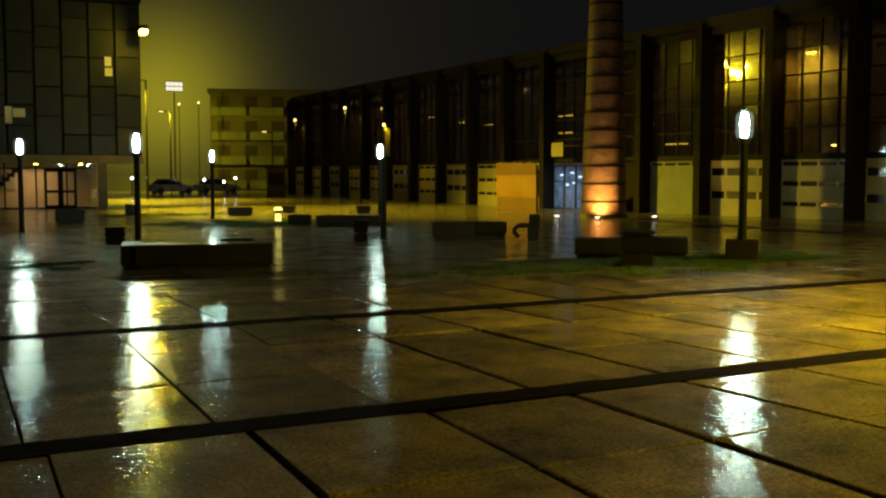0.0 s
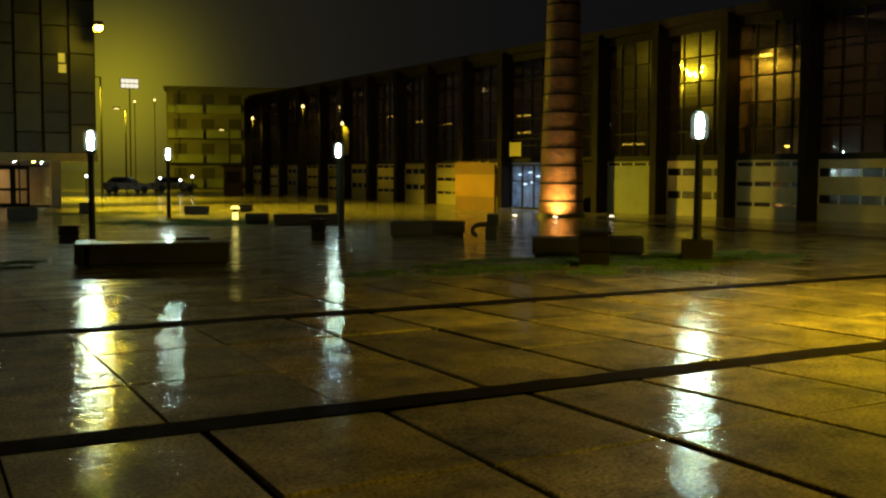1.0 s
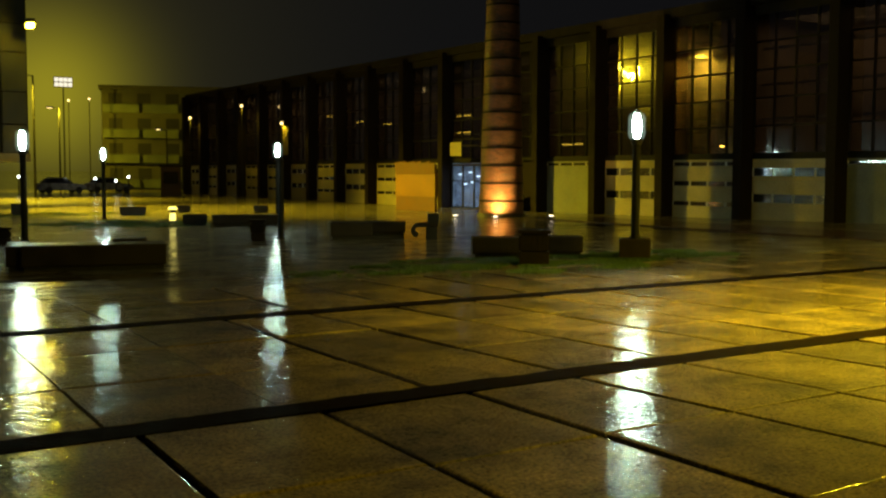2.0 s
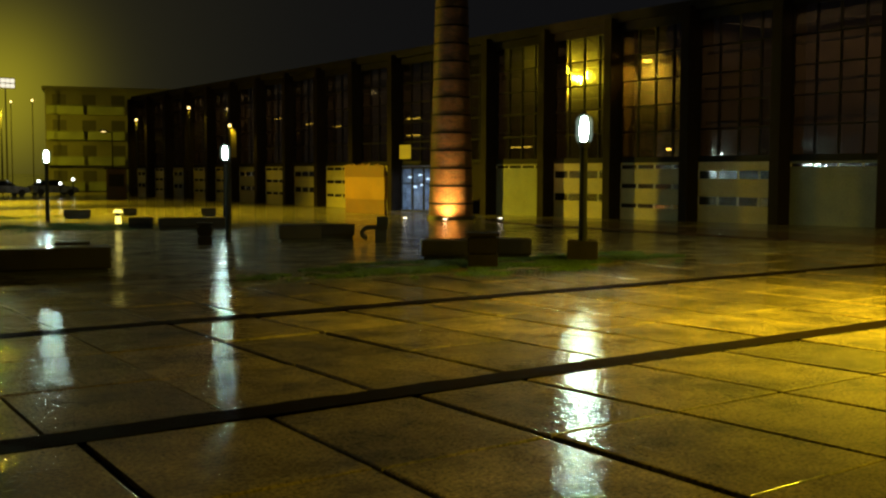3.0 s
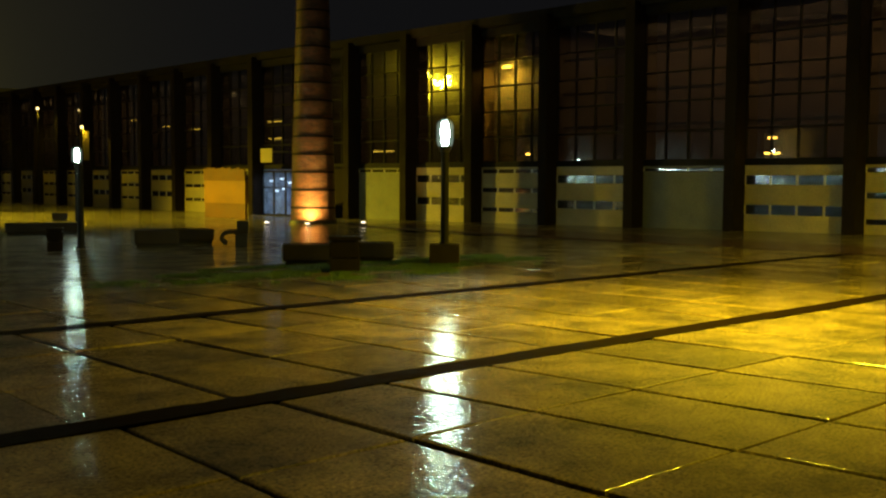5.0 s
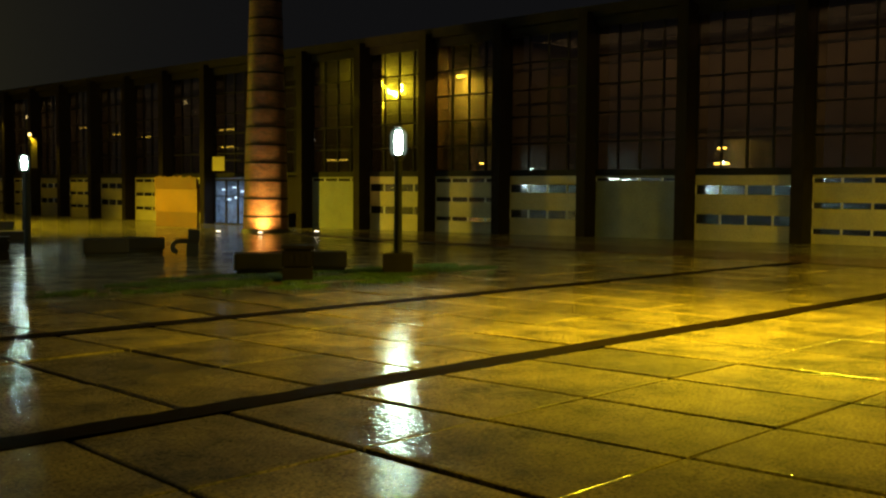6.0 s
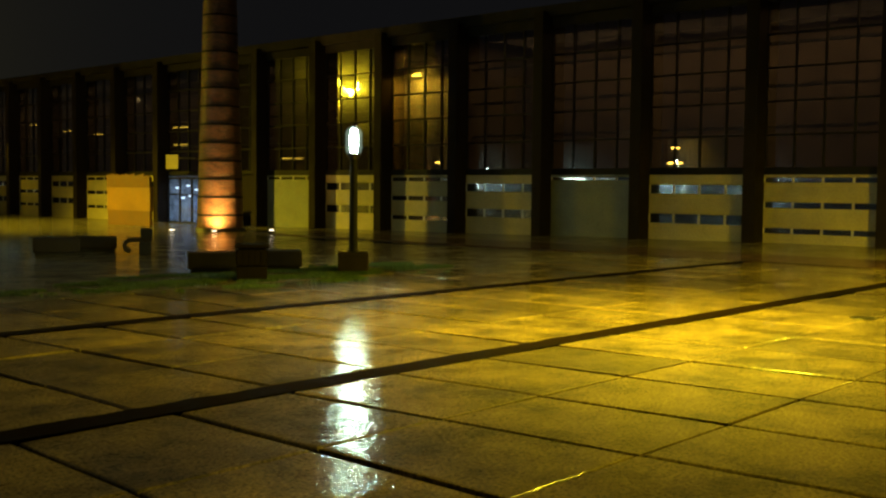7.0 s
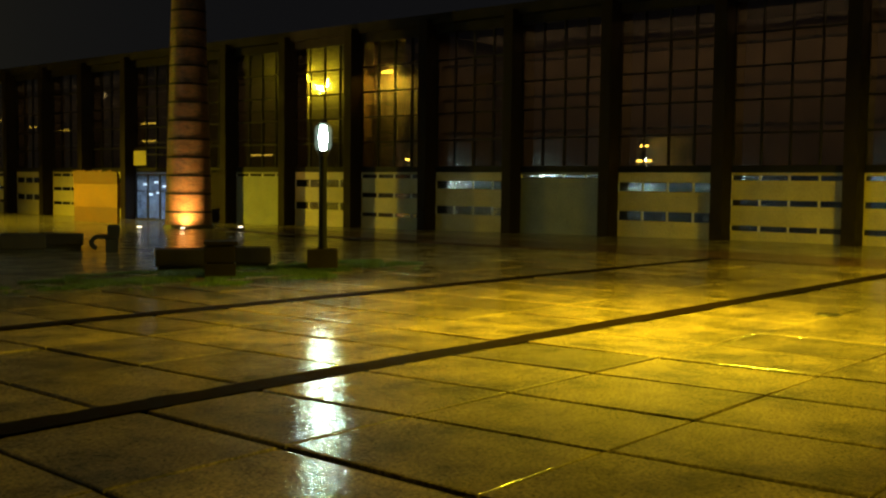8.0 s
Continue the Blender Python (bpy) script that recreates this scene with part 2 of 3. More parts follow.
M_STRIPGLASS = glass("door_strip_glass", (0.5, 0.52, 0.52), 0.08, 0.1, 0.4, 0.35)
M_DOORGLASS = glass("entrance_glass", (0.85, 0.9, 0.95), 0.02, 0.03, 0.05, 0.06)
M_INNER = material("dim_interior", (0.15, 0.125, 0.10), 0.8, grain=1.0, vary=0.5)
M_INNER_LIGHT = material("pale_interior", (0.36, 0.39, 0.43), 0.7, grain=1.6, vary=0.6)
M_VEST = material("vestibule_wall_paint", (0.17, 0.20, 0.26), 0.4, grain=2.2, fine=9, vary=0.85)
M_ROOF = material("dark_roof", (0.032, 0.028, 0.022), 0.8, grain=2, spec=0.03)
M_BRICK = material("chimney_brick_base", (0.085, 0.040, 0.020), 0.55, vary=0.95, grain=4, fine=13, rough_vary=0.2, spec=0.3)
M_BAND = material("iron_band", (0.006, 0.005, 0.005), 0.6, 0.0, spec=0.1, grain=8, bump=0.2)
M_RUST = material("rusty_orange_sheet", (0.20, 0.098, 0.013), 0.55, vary=0.2, grain=1.4, fine=18, tint=(0.24, 0.11, 0.016), bump=0.3)
M_RUSTDARK = material("dark_rusty_sheet", (0.12, 0.050, 0.012), 0.6, vary=0.35, grain=2, fine=18, bump=0.4)
M_SIGN = material("pale_sign", (0.30, 0.26, 0.13), 0.5, vary=0.12)
M_CLAD = material("dark_cladding", (0.022, 0.025, 0.024), 0.45, vary=0.6, grain=0.8, spread=0.5, coat=0.05)
M_FASCIA = material("tan_fascia", (0.20, 0.17, 0.09), 0.5, grain=1.0)
M_LOBBY = material("lobby_plaster", (0.42, 0.29, 0.15), 0.7, grain=0.8, vary=0.3)
M_FARWALL = material("far_wall", (0.17, 0.17, 0.10), 0.7, grain=0.25, vary=0.6)
M_FARBAND = material("far_balcony", (0.24, 0.29, 0.15), 0.6, grain=0.3, vary=0.6)
M_CARPAINT = material("silver_car_paint", (0.26, 0.26, 0.27), 0.3, 0.2, grain=2, coat=0.5)
M_FARWIN = material("far_window", (0.05, 0.05, 0.035), 0.6, bump=0)
M_MAST = glowing("mast_lens", (1.0, 0.92, 0.72), 1.1)
M_KIOSK = material("dark_red_kiosk_paint", (0.07, 0.03, 0.014), 0.6, vary=0.4, grain=1.5)
M_BANNER = material("faded_banner_cloth", (0.16, 0.13, 0.06), 0.8, vary=0.3)
M_RUBBER = material("tyre_rubber", (0.015, 0.015, 0.015), 0.7)
M_CARGLASS = material("car_glass", (0.01, 0.012, 0.014), 0.08, bump=0)


def make_brick():
    """Brick courses, too small to lay singly at this distance, with sooty and wet patches."""
    m = M_BRICK
    n, l = m.node_tree.nodes, m.node_tree.links
    b = n["Principled BSDF"]
    tc, br = n.new("ShaderNodeTexCoord"), n.new("ShaderNodeTexBrick")
    br.inputs["Scale"].default_value = 1.0
    br.inputs["Brick Width"].default_value, br.inputs["Row Height"].default_value, br.inputs["Mortar Size"].default_value = 0.25, 0.075, 0.009
    br.inputs["Color1"].default_value, br.inputs["Color2"].default_value = (0.20, 0.060, 0.026, 1), (0.045, 0.019, 0.012, 1)
    br.inputs["Mortar"].default_value = (0.16, 0.12, 0.09, 1)
    l.new(tc.outputs["UV"], br.inputs["Vector"])
    old = b.inputs["Base Color"].links[0].from_socket
    mx = n.new("ShaderNodeMix")
    mx.data_type, mx.blend_type = "RGBA", "MIX"
    mx.inputs[0].default_value = 0.5
    l.new(br.outputs["Color"], mx.inputs[6])
    l.new(old, mx.inputs[7])
    l.new(mx.outputs[2], b.inputs["Base Color"])
    bp = n.new("ShaderNodeBump")
    bp.inputs["Strength"].default_value, bp.inputs["Distance"].default_value = 0.7, 0.012
    bp.invert = True
    l.new(br.outputs["Fac"], bp.inputs["Height"])
    l.new(bp.outputs[0], b.inputs["Normal"])


make_brick()

# ---- building helpers ----


def box(bm, x0, x1, y0, y1, z0, z1, bevel=0.0):
    r = bmesh.ops.create_cube(bm, size=1.0, matrix=Matrix.LocRotScale(((x0 + x1) / 2, (y0 + y1) / 2, (z0 + z1) / 2), None, (x1 - x0, y1 - y0, z1 - z0)))
    if bevel:
        edges = list({e for v in r["verts"] for e in v.link_edges})
        bmesh.ops.bevel(bm, geom=edges, offset=bevel, segments=2, affect="EDGES", profile=0.6)
    return bm


def tube(bm, r0, r1, z0, z1, x=0.0, y=0.0, n=16, m=None):
    bmesh.ops.create_cone(bm, cap_ends=True, segments=n, radius1=r0, radius2=r1, depth=z1 - z0, matrix=(m or Matrix()) @ Matrix.Translation((x, y, (z0 + z1) / 2)))
    return bm


def boxes(*spans, bevel=0.0):
    bm = bmesh.new()
    for s in spans:
        box(bm, *s, bevel=bevel)
    return bm


def mesh_of(name, bm, mat, smooth=False):
    me = bpy.data.meshes.new(name)
    bm.to_mesh(me)
    bm.free()
    me.materials.append(mat)
    if smooth:
        for p in me.polygons:
            p.use_smooth = True
    return me


def part(name, bm, mat, parent, label="", smooth=False):
    ob = new(name, bm if isinstance(bm, bpy.types.Mesh) else mesh_of(name, bm, mat, smooth))
    ob.parent = parent
    return tagged(ob, label)


def thing(name, at, label, category, group="", turn=0.0, kind=""):
    ob = new(name)
    ob.matrix_world = pose(at[0], at[1], at[2], 0, 0, turn)
    ob.empty_display_size = 0.3
    return tagged(ob, label, category, group, kind)


def fall(y):
    """The ground's height: level under the slabs, then falling gently away."""
    return -0.011 * (min(max(y, 14.0), 45.0) - 14.0)


# ---- ground ----
X0, ROWS_Y = -3.05, [(0.24, 1.76), (1.76, 3.31), (3.31, 4.85), (4.85, 6.35), (6.66, 8.02), (8.02, 9.50), (9.50, 10.92), (11.20, 12.62), (12.62, 14.05)]
XE = 24.3


def ground_sheet():
    xs = sorted({-2500, -600, -200, -80, -30, X0 - 0.01, X0, XE, XE + 0.01, 40, 60, 100, 200, 600, 2500, *[round(X0 + k * 4, 3) for k in range(1, 7)]})
    ys = sorted({-2500, -600, -100, -20, 0.23, 0.24, 4, 8, 12, 14.05, 14.06, 20, 26, 32, 38, 45, 60, 80, 110, 200, 600, 2500})
    bm = bmesh.new()
    grid = [[bm.verts.new((x, y, -0.15 if X0 <= x <= XE and 0.24 <= y <= 14.05 else fall(y))) for y in ys] for x in xs]
    for i in range(len(xs) - 1):
        for j in range(len(ys) - 1):
            bm.faces.new((grid[i][j], grid[i + 1][j], grid[i + 1][j + 1], grid[i][j + 1]))
    return new("ground", mesh_of("ground", bm, M_PLAZA))


ground = tagged(ground_sheet(), "rain-wet dark paved plaza that reflects the lamps", "ground", kind="structure")

bed = tagged(new("pavement", mesh_of("pavement", boxes(*[(X0, XE, a + 0.01, b - 0.01, -0.15, -0.03) for a, b in ((0.24, 6.35), (6.66, 10.92), (11.20, 14.05))]), M_BED)), "wet concrete slab paving with wide dark joints", "pavement", kind="structure")
for y0, y1 in ((6.35, 6.66), (10.92, 11.20)):
    bm = bmesh.new()
    pairs = []
    for k in range(600):
        x = X0 + 0.02 + k * (XE - X0 - 0.04) / 599
        lo = y0 - 0.006 + 0.022 * noise.noise(Vector((x * 2.1, y0, 0))) + 0.016 * noise.noise(Vector((x * 9, y0, 3)))
        hi = y1 + 0.006 + 0.022 * noise.noise(Vector((x * 2.4, y1, 7))) + 0.016 * noise.noise(Vector((x * 9, y1, 9)))
        pairs.append((bm.verts.new((x, lo, 0.0055)), bm.verts.new((x, hi, 0.0055))))
    for p, q in zip(pairs, pairs[1:]):
        bm.faces.new((p[0], q[0], q[1], p[1]))
    part("gutter", bm, M_GUTTER, bed, "dark silted drainage gutter between the slabs")

band = tagged(new("pavement_band", mesh_of("pavement_band", boxes((23.4, 26.3, 2, 30, -0.05, 0.006)), M_REDPAVE)), "wet dark red paving band along the hall", "pavement", kind="structure")

# ---- lawn ----


def lawn(cx, cy, rx, ry, count, seed):
    rnd = random.Random(seed)
    verts, faces = [], []
    while len(faces) < count:
        r, a = math.sqrt(rnd.random()), rnd.random() * math.tau
        x, y = cx + rx * r * math.cos(a), cy + ry * r * math.sin(a)
        if noise.noise(Vector((x * 0.9, y * 1.6, seed))) + 0.35 * noise.noise(Vector((x * 4, y * 4, 5))) < 0.75 * r - 0.42:
            continue
        h, t, lean = rnd.uniform(0.02, 0.055), rnd.random() * math.tau, rnd.uniform(0.0, 0.04)
        dx, dy, z, i = 0.006 * math.cos(t), 0.006 * math.sin(t), fall(y) + 0.001, len(verts)
        verts += [(x - dx, y - dy, z), (x + dx, y + dy, z), (x + lean * math.sin(t), y - lean * math.cos(t), z + h)]
        faces.append((i, i + 1, i + 2))
    me = bpy.data.meshes.new("grass")
    me.from_pydata(verts, [], faces)
    me.materials.append(M_GRASS)
    return tagged(new("grass", me), "patchy strip of short wet green grass in the paving", "grass", kind="stuff")


lawn(12.2, 15.1, 5.6, 1.9, 70000, 1)
lawn(0.8, 20.3, 3.6, 1.3, 16000, 2)
lawn(10.8, 50.0, 3.6, 3.6, 9000, 3)
lawn(11.0, 38.0, 3.6, 4.0, 22000, 4)

# ---- plaza lamps ----


def lamp_post(at, height, pedestal, turn=-43.5):
    t = thing("lamp_post", (at[0], at[1], fall(at[1])), "dark lamp post with a glowing white cylindrical head", "lamp post", "plaza lamps", turn)
    base = 0.0
    if pedestal:
        part("pedestal", boxes((-0.30, 0.30, -0.30, 0.30, 0, 0.39), bevel=0.03), M_PEDESTAL, t, "dark concrete block foot")
        base = 0.38
    bm = tube(bmesh.new(), 0.085, 0.075, base, height - 0.62)
    tube(bm, 0.12, 0.10, base, base + 0.05)
    part("post", bm, M_POST, t, smooth=False)
    part("collar", tube(tube(bmesh.new(), 0.09, 0.115, height - 0.66, height - 0.58), 0.13, 0.13, height - 0.58, height - 0.55), M_CAP, t)
    bm = bmesh.new()
    prof = ((0.0, 0.085), (0.03, 0.14), (0.12, 0.165), (0.27, 0.16), (0.41, 0.165), (0.49, 0.13), (0.53, 0.07))
    rings = [[bm.verts.new((r * math.cos(k * math.tau / 20), r * math.sin(k * math.tau / 20), height - 0.56 + z)) for k in range(20)] for z, r in prof]
    for lo, hi in zip(rings, rings[1:]):
        for k in range(20):
            bm.faces.new((lo[k], lo[(k + 1) % 20], hi[(k + 1) % 20], hi[k]))
    part("diffuser", bm, M_HALO, t, "clear diffuser shell with a faint glow for the halo", smooth=True)
    bm = tube(bmesh.new(), 0.055, 0.075, height - 0.53, height - 0.40, n=14)
    tube(bm, 0.075, 0.085, height - 0.40, height - 0.26, n=14)
    tube(bm, 0.085, 0.055, height - 0.26, height - 0.08, n=14)
    part("burner", bm, M_HEAD, t, "glaring white burner")
    part("cap", tube(bmesh.new(), 0.08, 0.03, height - 0.03, height + 0.02), M_CAP, t)
    return t


for at, h, ped in (((14.2, 14.95), 2.86, True), ((15.45, 34.6), 2.95, False), ((12.0, 44.6), 3.0, False), ((5.5, 27.8), 2.86, False), ((3.45, 35.8), 3.0, False)):
    lamp_post(at, h, ped)


def dark_post(at, height):
    t = thing("dark_post", (at[0], at[1], fall(at[1])), "slim dark unlit steel post on the plaza", "post")
    bm = tube(bmesh.new(), 0.085, 0.075, 0, height)
    tube(bm, 0.13, 0.12, 0, 0.04)
    part("shaft", bm, M_POST, t)
    part("cap", tube(bmesh.new(), 0.09, 0.03, height, height + 0.05), M_CAP, t)


dark_post((11.55, 25.65), 2.1)

# ---- concrete seats, bins and bollards ----


def stone_seat(at, w, d, h, turn, label="dark wet concrete seating block on the plaza"):
    t = thing("concrete_bench", (at[0], at[1], fall(at[1]) - 0.004), label, "bench", "plaza benches", turn)
    part("base", boxes((-w / 2 + 0.05, w / 2 - 0.05, -d / 2 + 0.05, d / 2 - 0.05, 0, 0.09), bevel=0.01), M_CONCRETE, t)
    part("seat", boxes((-w / 2, w / 2, -d / 2, d / 2, 0.085, h), bevel=0.03), M_BENCHTOP, t)
    return t


def litter_bin(at, w, h, turn):
    t = thing("litter_bin", (at[0], at[1], fall(at[1]) - 0.003), "dark brown square litter bin on the plaza", "bin", "plaza bins", turn)
    s = w / 2
    part("plinth", boxes((-s + 0.01, s - 0.01, -s + 0.01, s - 0.01, 0, 0.40 * h), bevel=0.015), M_BIN, t, "solid dark plinth")
    part("body", boxes((-s + 0.04, s - 0.04, -s + 0.04, s - 0.04, 0.39 * h, h - 0.05), bevel=0.02), M_MULLION, t)
    for k in range(5):
        a = -s + 0.02 + k * (w - 0.04) / 5
        b = a + (w - 0.04) / 5 - 0.012
        for sp in ((a, b, -s, -s + 0.028), (a, b, s - 0.028, s), (-s, -s + 0.028, a, b), (s - 0.028, s, a, b)):
            part("slat", boxes((*sp, 0.44 * h, h - 0.10)), M_BIN, t)
    part("rim", boxes((-s - 0.012, s + 0.012, -s - 0.012, s + 0.012, h - 0.06, h), bevel=0.015), M_BIN, t)
    return t


stone_seat((4.78, 18.35), 2.36, 0.75, 0.45, -14.5, "long low wet concrete bench on the plaza")
stone_seat((3.66, 19.1), 0.36, 1.3, 0.44, -12.0, "short wet concrete bench end beside the long one")
stone_seat((6.15, 21.0), 0.66, 0.6, 0.39, -16)
stone_seat((12.25, 16.7), 1.15, 0.6, 0.41, -32, "dark concrete seating block beside the litter bin")
stone_seat((13.55, 16.35), 0.8, 0.6, 0.41, -38, "dark concrete seating block beside the litter bin")
stone_seat((13.0, 24.5), 1.1, 0.8, 0.46, -20)
stone_seat((14.8, 25.6), 1.0, 0.7, 0.40, -30)
stone_seat((14.06, 47.5), 1.15, 0.7, 0.42, -16)
stone_seat((12.8, 35.8), 0.85, 0.7, 0.39, -19)
stone_seat((14.0, 33.9), 2.4, 0.7, 0.40, -20, "long low dark concrete bench on the plaza")
stone_seat((20.3, 47.5), 0.7, 0.6, 0.39, -22)
stone_seat((17.2, 49.7), 0.65, 0.6, 0.37, -18)
stone_seat((9.6, 49.6), 0.7, 0.6, 0.55, -10)
stone_seat((5.9, 42.9), 1.1, 0.7, 0.55, -8)
litter_bin((11.57, 14.75), 0.55, 0.64, -38)
litter_bin((10.5, 24.75), 0.38, 0.56, -23)
litter_bin((4.8, 27.1), 0.5, 0.43, -10)


def curved_seat(at, turn):
    t = thing("curved_seat", (at[0], at[1], fall(at[1])), "dark curved seat with a raised back block", "bench", turn=turn)
    bm = bmesh.new()
    for k in range(7):
        a0, a1 = math.pi * (0.1 + 0.9 * k / 7), math.pi * (0.1 + 0.9 * (k + 1) / 7)
        p = [(-0.05 - 0.24 * math.sin(a), 0.24 - 0.2 * math.cos(a)) for a in (a0, a1)]
        q = [(-0.05 - 0.14 * math.sin(a), 0.24 - 0.1 * math.cos(a)) for a in (a0, a1)]
        ring = [(p[0], p[1], q[1], q[0])]
        for r in ring:
            f = [bm.verts.new((x, -0.3, z)) for x, z in r]
            g = [bm.verts.new((x, 0.3, z)) for x, z in r]
            bm.faces.new(f)
            bm.faces.new(g[::-1])
            for i in range(4):
                bm.faces.new((f[i], g[i], g[(i + 1) % 4], f[(i + 1) % 4]))
    part("curl", bm, M_CONCRETE, t)
    part("seat", boxes((-0.07, 0.42, -0.3, 0.3, 0.335, 0.44), bevel=0.02), M_BENCHTOP, t)
    part("foot", boxes((0.1, 0.4, -0.26, 0.26, 0, 0.33), bevel=0.02), M_CONCRETE, t)
    part("back", boxes((0.14, 0.44, -0.3, 0.3, 0.41, 0.67), bevel=0.03), M_CONCRETE, t)


curved_seat((14.45, 23.2), -32)


def bollard_light(at):
    t = thing("bollard_light", (at[0], at[1], fall(at[1])), "low lit bollard with a pale hood", "bollard")
    part("foot", tube(bmesh.new(), 0.13, 0.12, 0, 0.05), M_CAP, t)
    part("lens", tube(bmesh.new(), 0.12, 0.10, 0.05, 0.33), M_BOLLARD, t, "glowing yellow lens")
    part("collar", tube(bmesh.new(), 0.10, 0.10, 0.33, 0.47), M_CAP, t)
    part("hood", tube(bmesh.new(), 0.19, 0.12, 0.47, 0.58), M_BOLLARD, t, "glowing pale hood")


bollard_light((13.2, 39.4))


def uplight(at):
    t = thing("ground_uplight", (at[0], at[1], fall(at[1])), "small glowing floodlight set in the paving", "floodlight", "chimney floodlights")
    part("housing", tube(bmesh.new(), 0.17, 0.15, 0, 0.05), M_CAP, t)
    part("lens", tube(bmesh.new(), 0.10, 0.08, 0.05, 0.07), M_SPOTLENS, t, "glowing lens")


for at in ((25.3, 37.9), (25.66, 35.41), (28.3, 35.0)):
    uplight(at)

# ---- brick chimney ----


def brick_chimney(at):
    z0 = fall(at[1])
    t = thing("brick_chimney", (at[0], at[1], z0), "tall tapering red brick chimney with dark iron bands", "chimney")
    H, r0, r1, seg = 16.0, 0.97, 0.50, 32
    rad = lambda z: r0 + (r1 - r0) * z / H
    bm = bmesh.new()
    uv = bm.loops.layers.uv.new("uv")
    levels = [k * 0.5 for k in range(33)]
    rings = [[bm.verts.new((rad(z) * math.cos(a * math.tau / seg), rad(z) * math.sin(a * math.tau / seg), z)) for a in range(seg)] for z in levels]
    for k in range(len(levels) - 1):
        for a in range(seg):
            f = bm.faces.new((rings[k][a], rings[k][(a + 1) % seg], rings[k + 1][(a + 1) % seg], rings[k + 1][a]))
            f.smooth = True
            for loop, (u, v) in zip(f.loops, ((a, k), (a + 1, k), (a + 1, k + 1), (a, k + 1))):
                loop[uv].uv = (u / seg * 5.6, v * 0.5)
    bm.faces.new(rings[-1])
    part("shaft", bm, M_BRICK, t)
    part("plinth", tube(bmesh.new(), 1.08, 1.04, 0, 0.16, n=32), M_CONCRETE, t)
    z = 0.70
    while z < H - 0.2:
        b = tube(bmesh.new(), rad(z) + 0.018, rad(z) + 0.016, z - 0.042, z + 0.042, n=32)
        part("iron_band", b, M_BAND, t)
        z += 0.755
    return t


brick_chimney((26.79, 36.55))

# ---- workshop hall ----
XF, BAY, Y0, NB, TOP = 32.68, 4.30, 6.45, 20, 7.85
hall = thing("workshop_hall", (XF, Y0, 0), "long dark glazed hall with steel fins and pale doors", "building")


def put(name, spans, mat, parent=hall, label="", bevel=0.0):
    """Boxes in the hall's own frame: x into the building, y along it."""
    return part(name, boxes(*spans, bevel=bevel), mat, parent, label)


LEN = NB * BAY
put("rear_wall", [(4.0, 4.3, 0, LEN, -0.6, TOP + 0.4)], M_INNER)
put("floor_slab", [(0.2, 4.0, 0, LEN, -0.6, -0.36)], M_INNER)
put("upper_floor", [(0.25, 4.0, 0, LEN, 2.2, 2.45)], M_INNER)
put("roof", [(0.0, 4.6, -0.4, LEN + 0.4, TOP, TOP + 0.35)], M_ROOF, label="dark flat roof with a deep edge")
put("parapet", [(-0.3, 0.1, -0.4, LEN + 0.4, TOP + 0.35, TOP + 0.75)], M_ROOF)
put("side_wall", [(0.2, 4.0, -0.3, 0.0, -0.6, TOP)], M_FIN)
# far end wall paler than the near one: haze put into its colour
put("side_wall", [(0.2, 4.0, LEN, LEN + 0.3, -0.6, TOP)], M_FARWALL)
# walls added to keep the amber light within one bay
for y in (5 * BAY + 0.12, 6 * BAY + 0.12):
    put("spill_wall", [(0.3, 4.0, y, y + 0.2, 2.45, TOP)], M_INNER, label="dim wall added behind the glass to stop light spill")
# pale surface added for the amber fill to fall on
put("amber_catch_wall", [(0.95, 1.05, 5 * BAY + 0.9, 6 * BAY + 0.12, 2.45, 7.0)], M_INNER_LIGHT, label="pale wall added behind the glass to catch amber light")
put("transom_beam", [(0.03, 0.25, 0, LEN, 2.22, 2.40)], M_MULLION)
for z in (3.75, 5.1, 6.5):
    put("floor_edge", [(0.6, 0.75, 0, LEN, z, z + 0.10)], M_INNER_LIGHT, label="pale ledge behind the glass")
FIN = mesh_of("fin", boxes((-0.62, 0.2, 0.0, 0.44, -0.7, TOP + 0.5), bevel=0.02), M_FIN)
for k in [k for k in range(NB + 1) if k != 9]:
    f = part("fin", FIN, None, hall)
    f.location = (0, k * BAY, 0)
PANE = mesh_of("pane", boxes((0.10, 0.118, 0.015, 0.95, 0.015, 1.07)), M_GLASS)
for k in range(NB):
    y = k * BAY + 0.44
    frame_b = bmesh.new()
    for c in range(5):
        yc = y + c * 0.965
        box(frame_b, 0.05, 0.16, yc - 0.025, yc + 0.025, 2.40, TOP)
    for r in range(6):
        zc = 2.43 + r * 1.084
        box(frame_b, 0.06, 0.15, y, y + 3.86, zc - 0.03, zc + 0.03)
    part("window_frame", frame_b, M_MULLION, hall)
    for c in range(4):
        for r in range(5):
            p = part("pane", PANE, None, hall)
            p.location = (0.0, y + c * 0.965, 2.43 + r * 1.084)
            p.rotation_euler = (0, random.gauss(0, 0.013), random.gauss(0, 0.005))

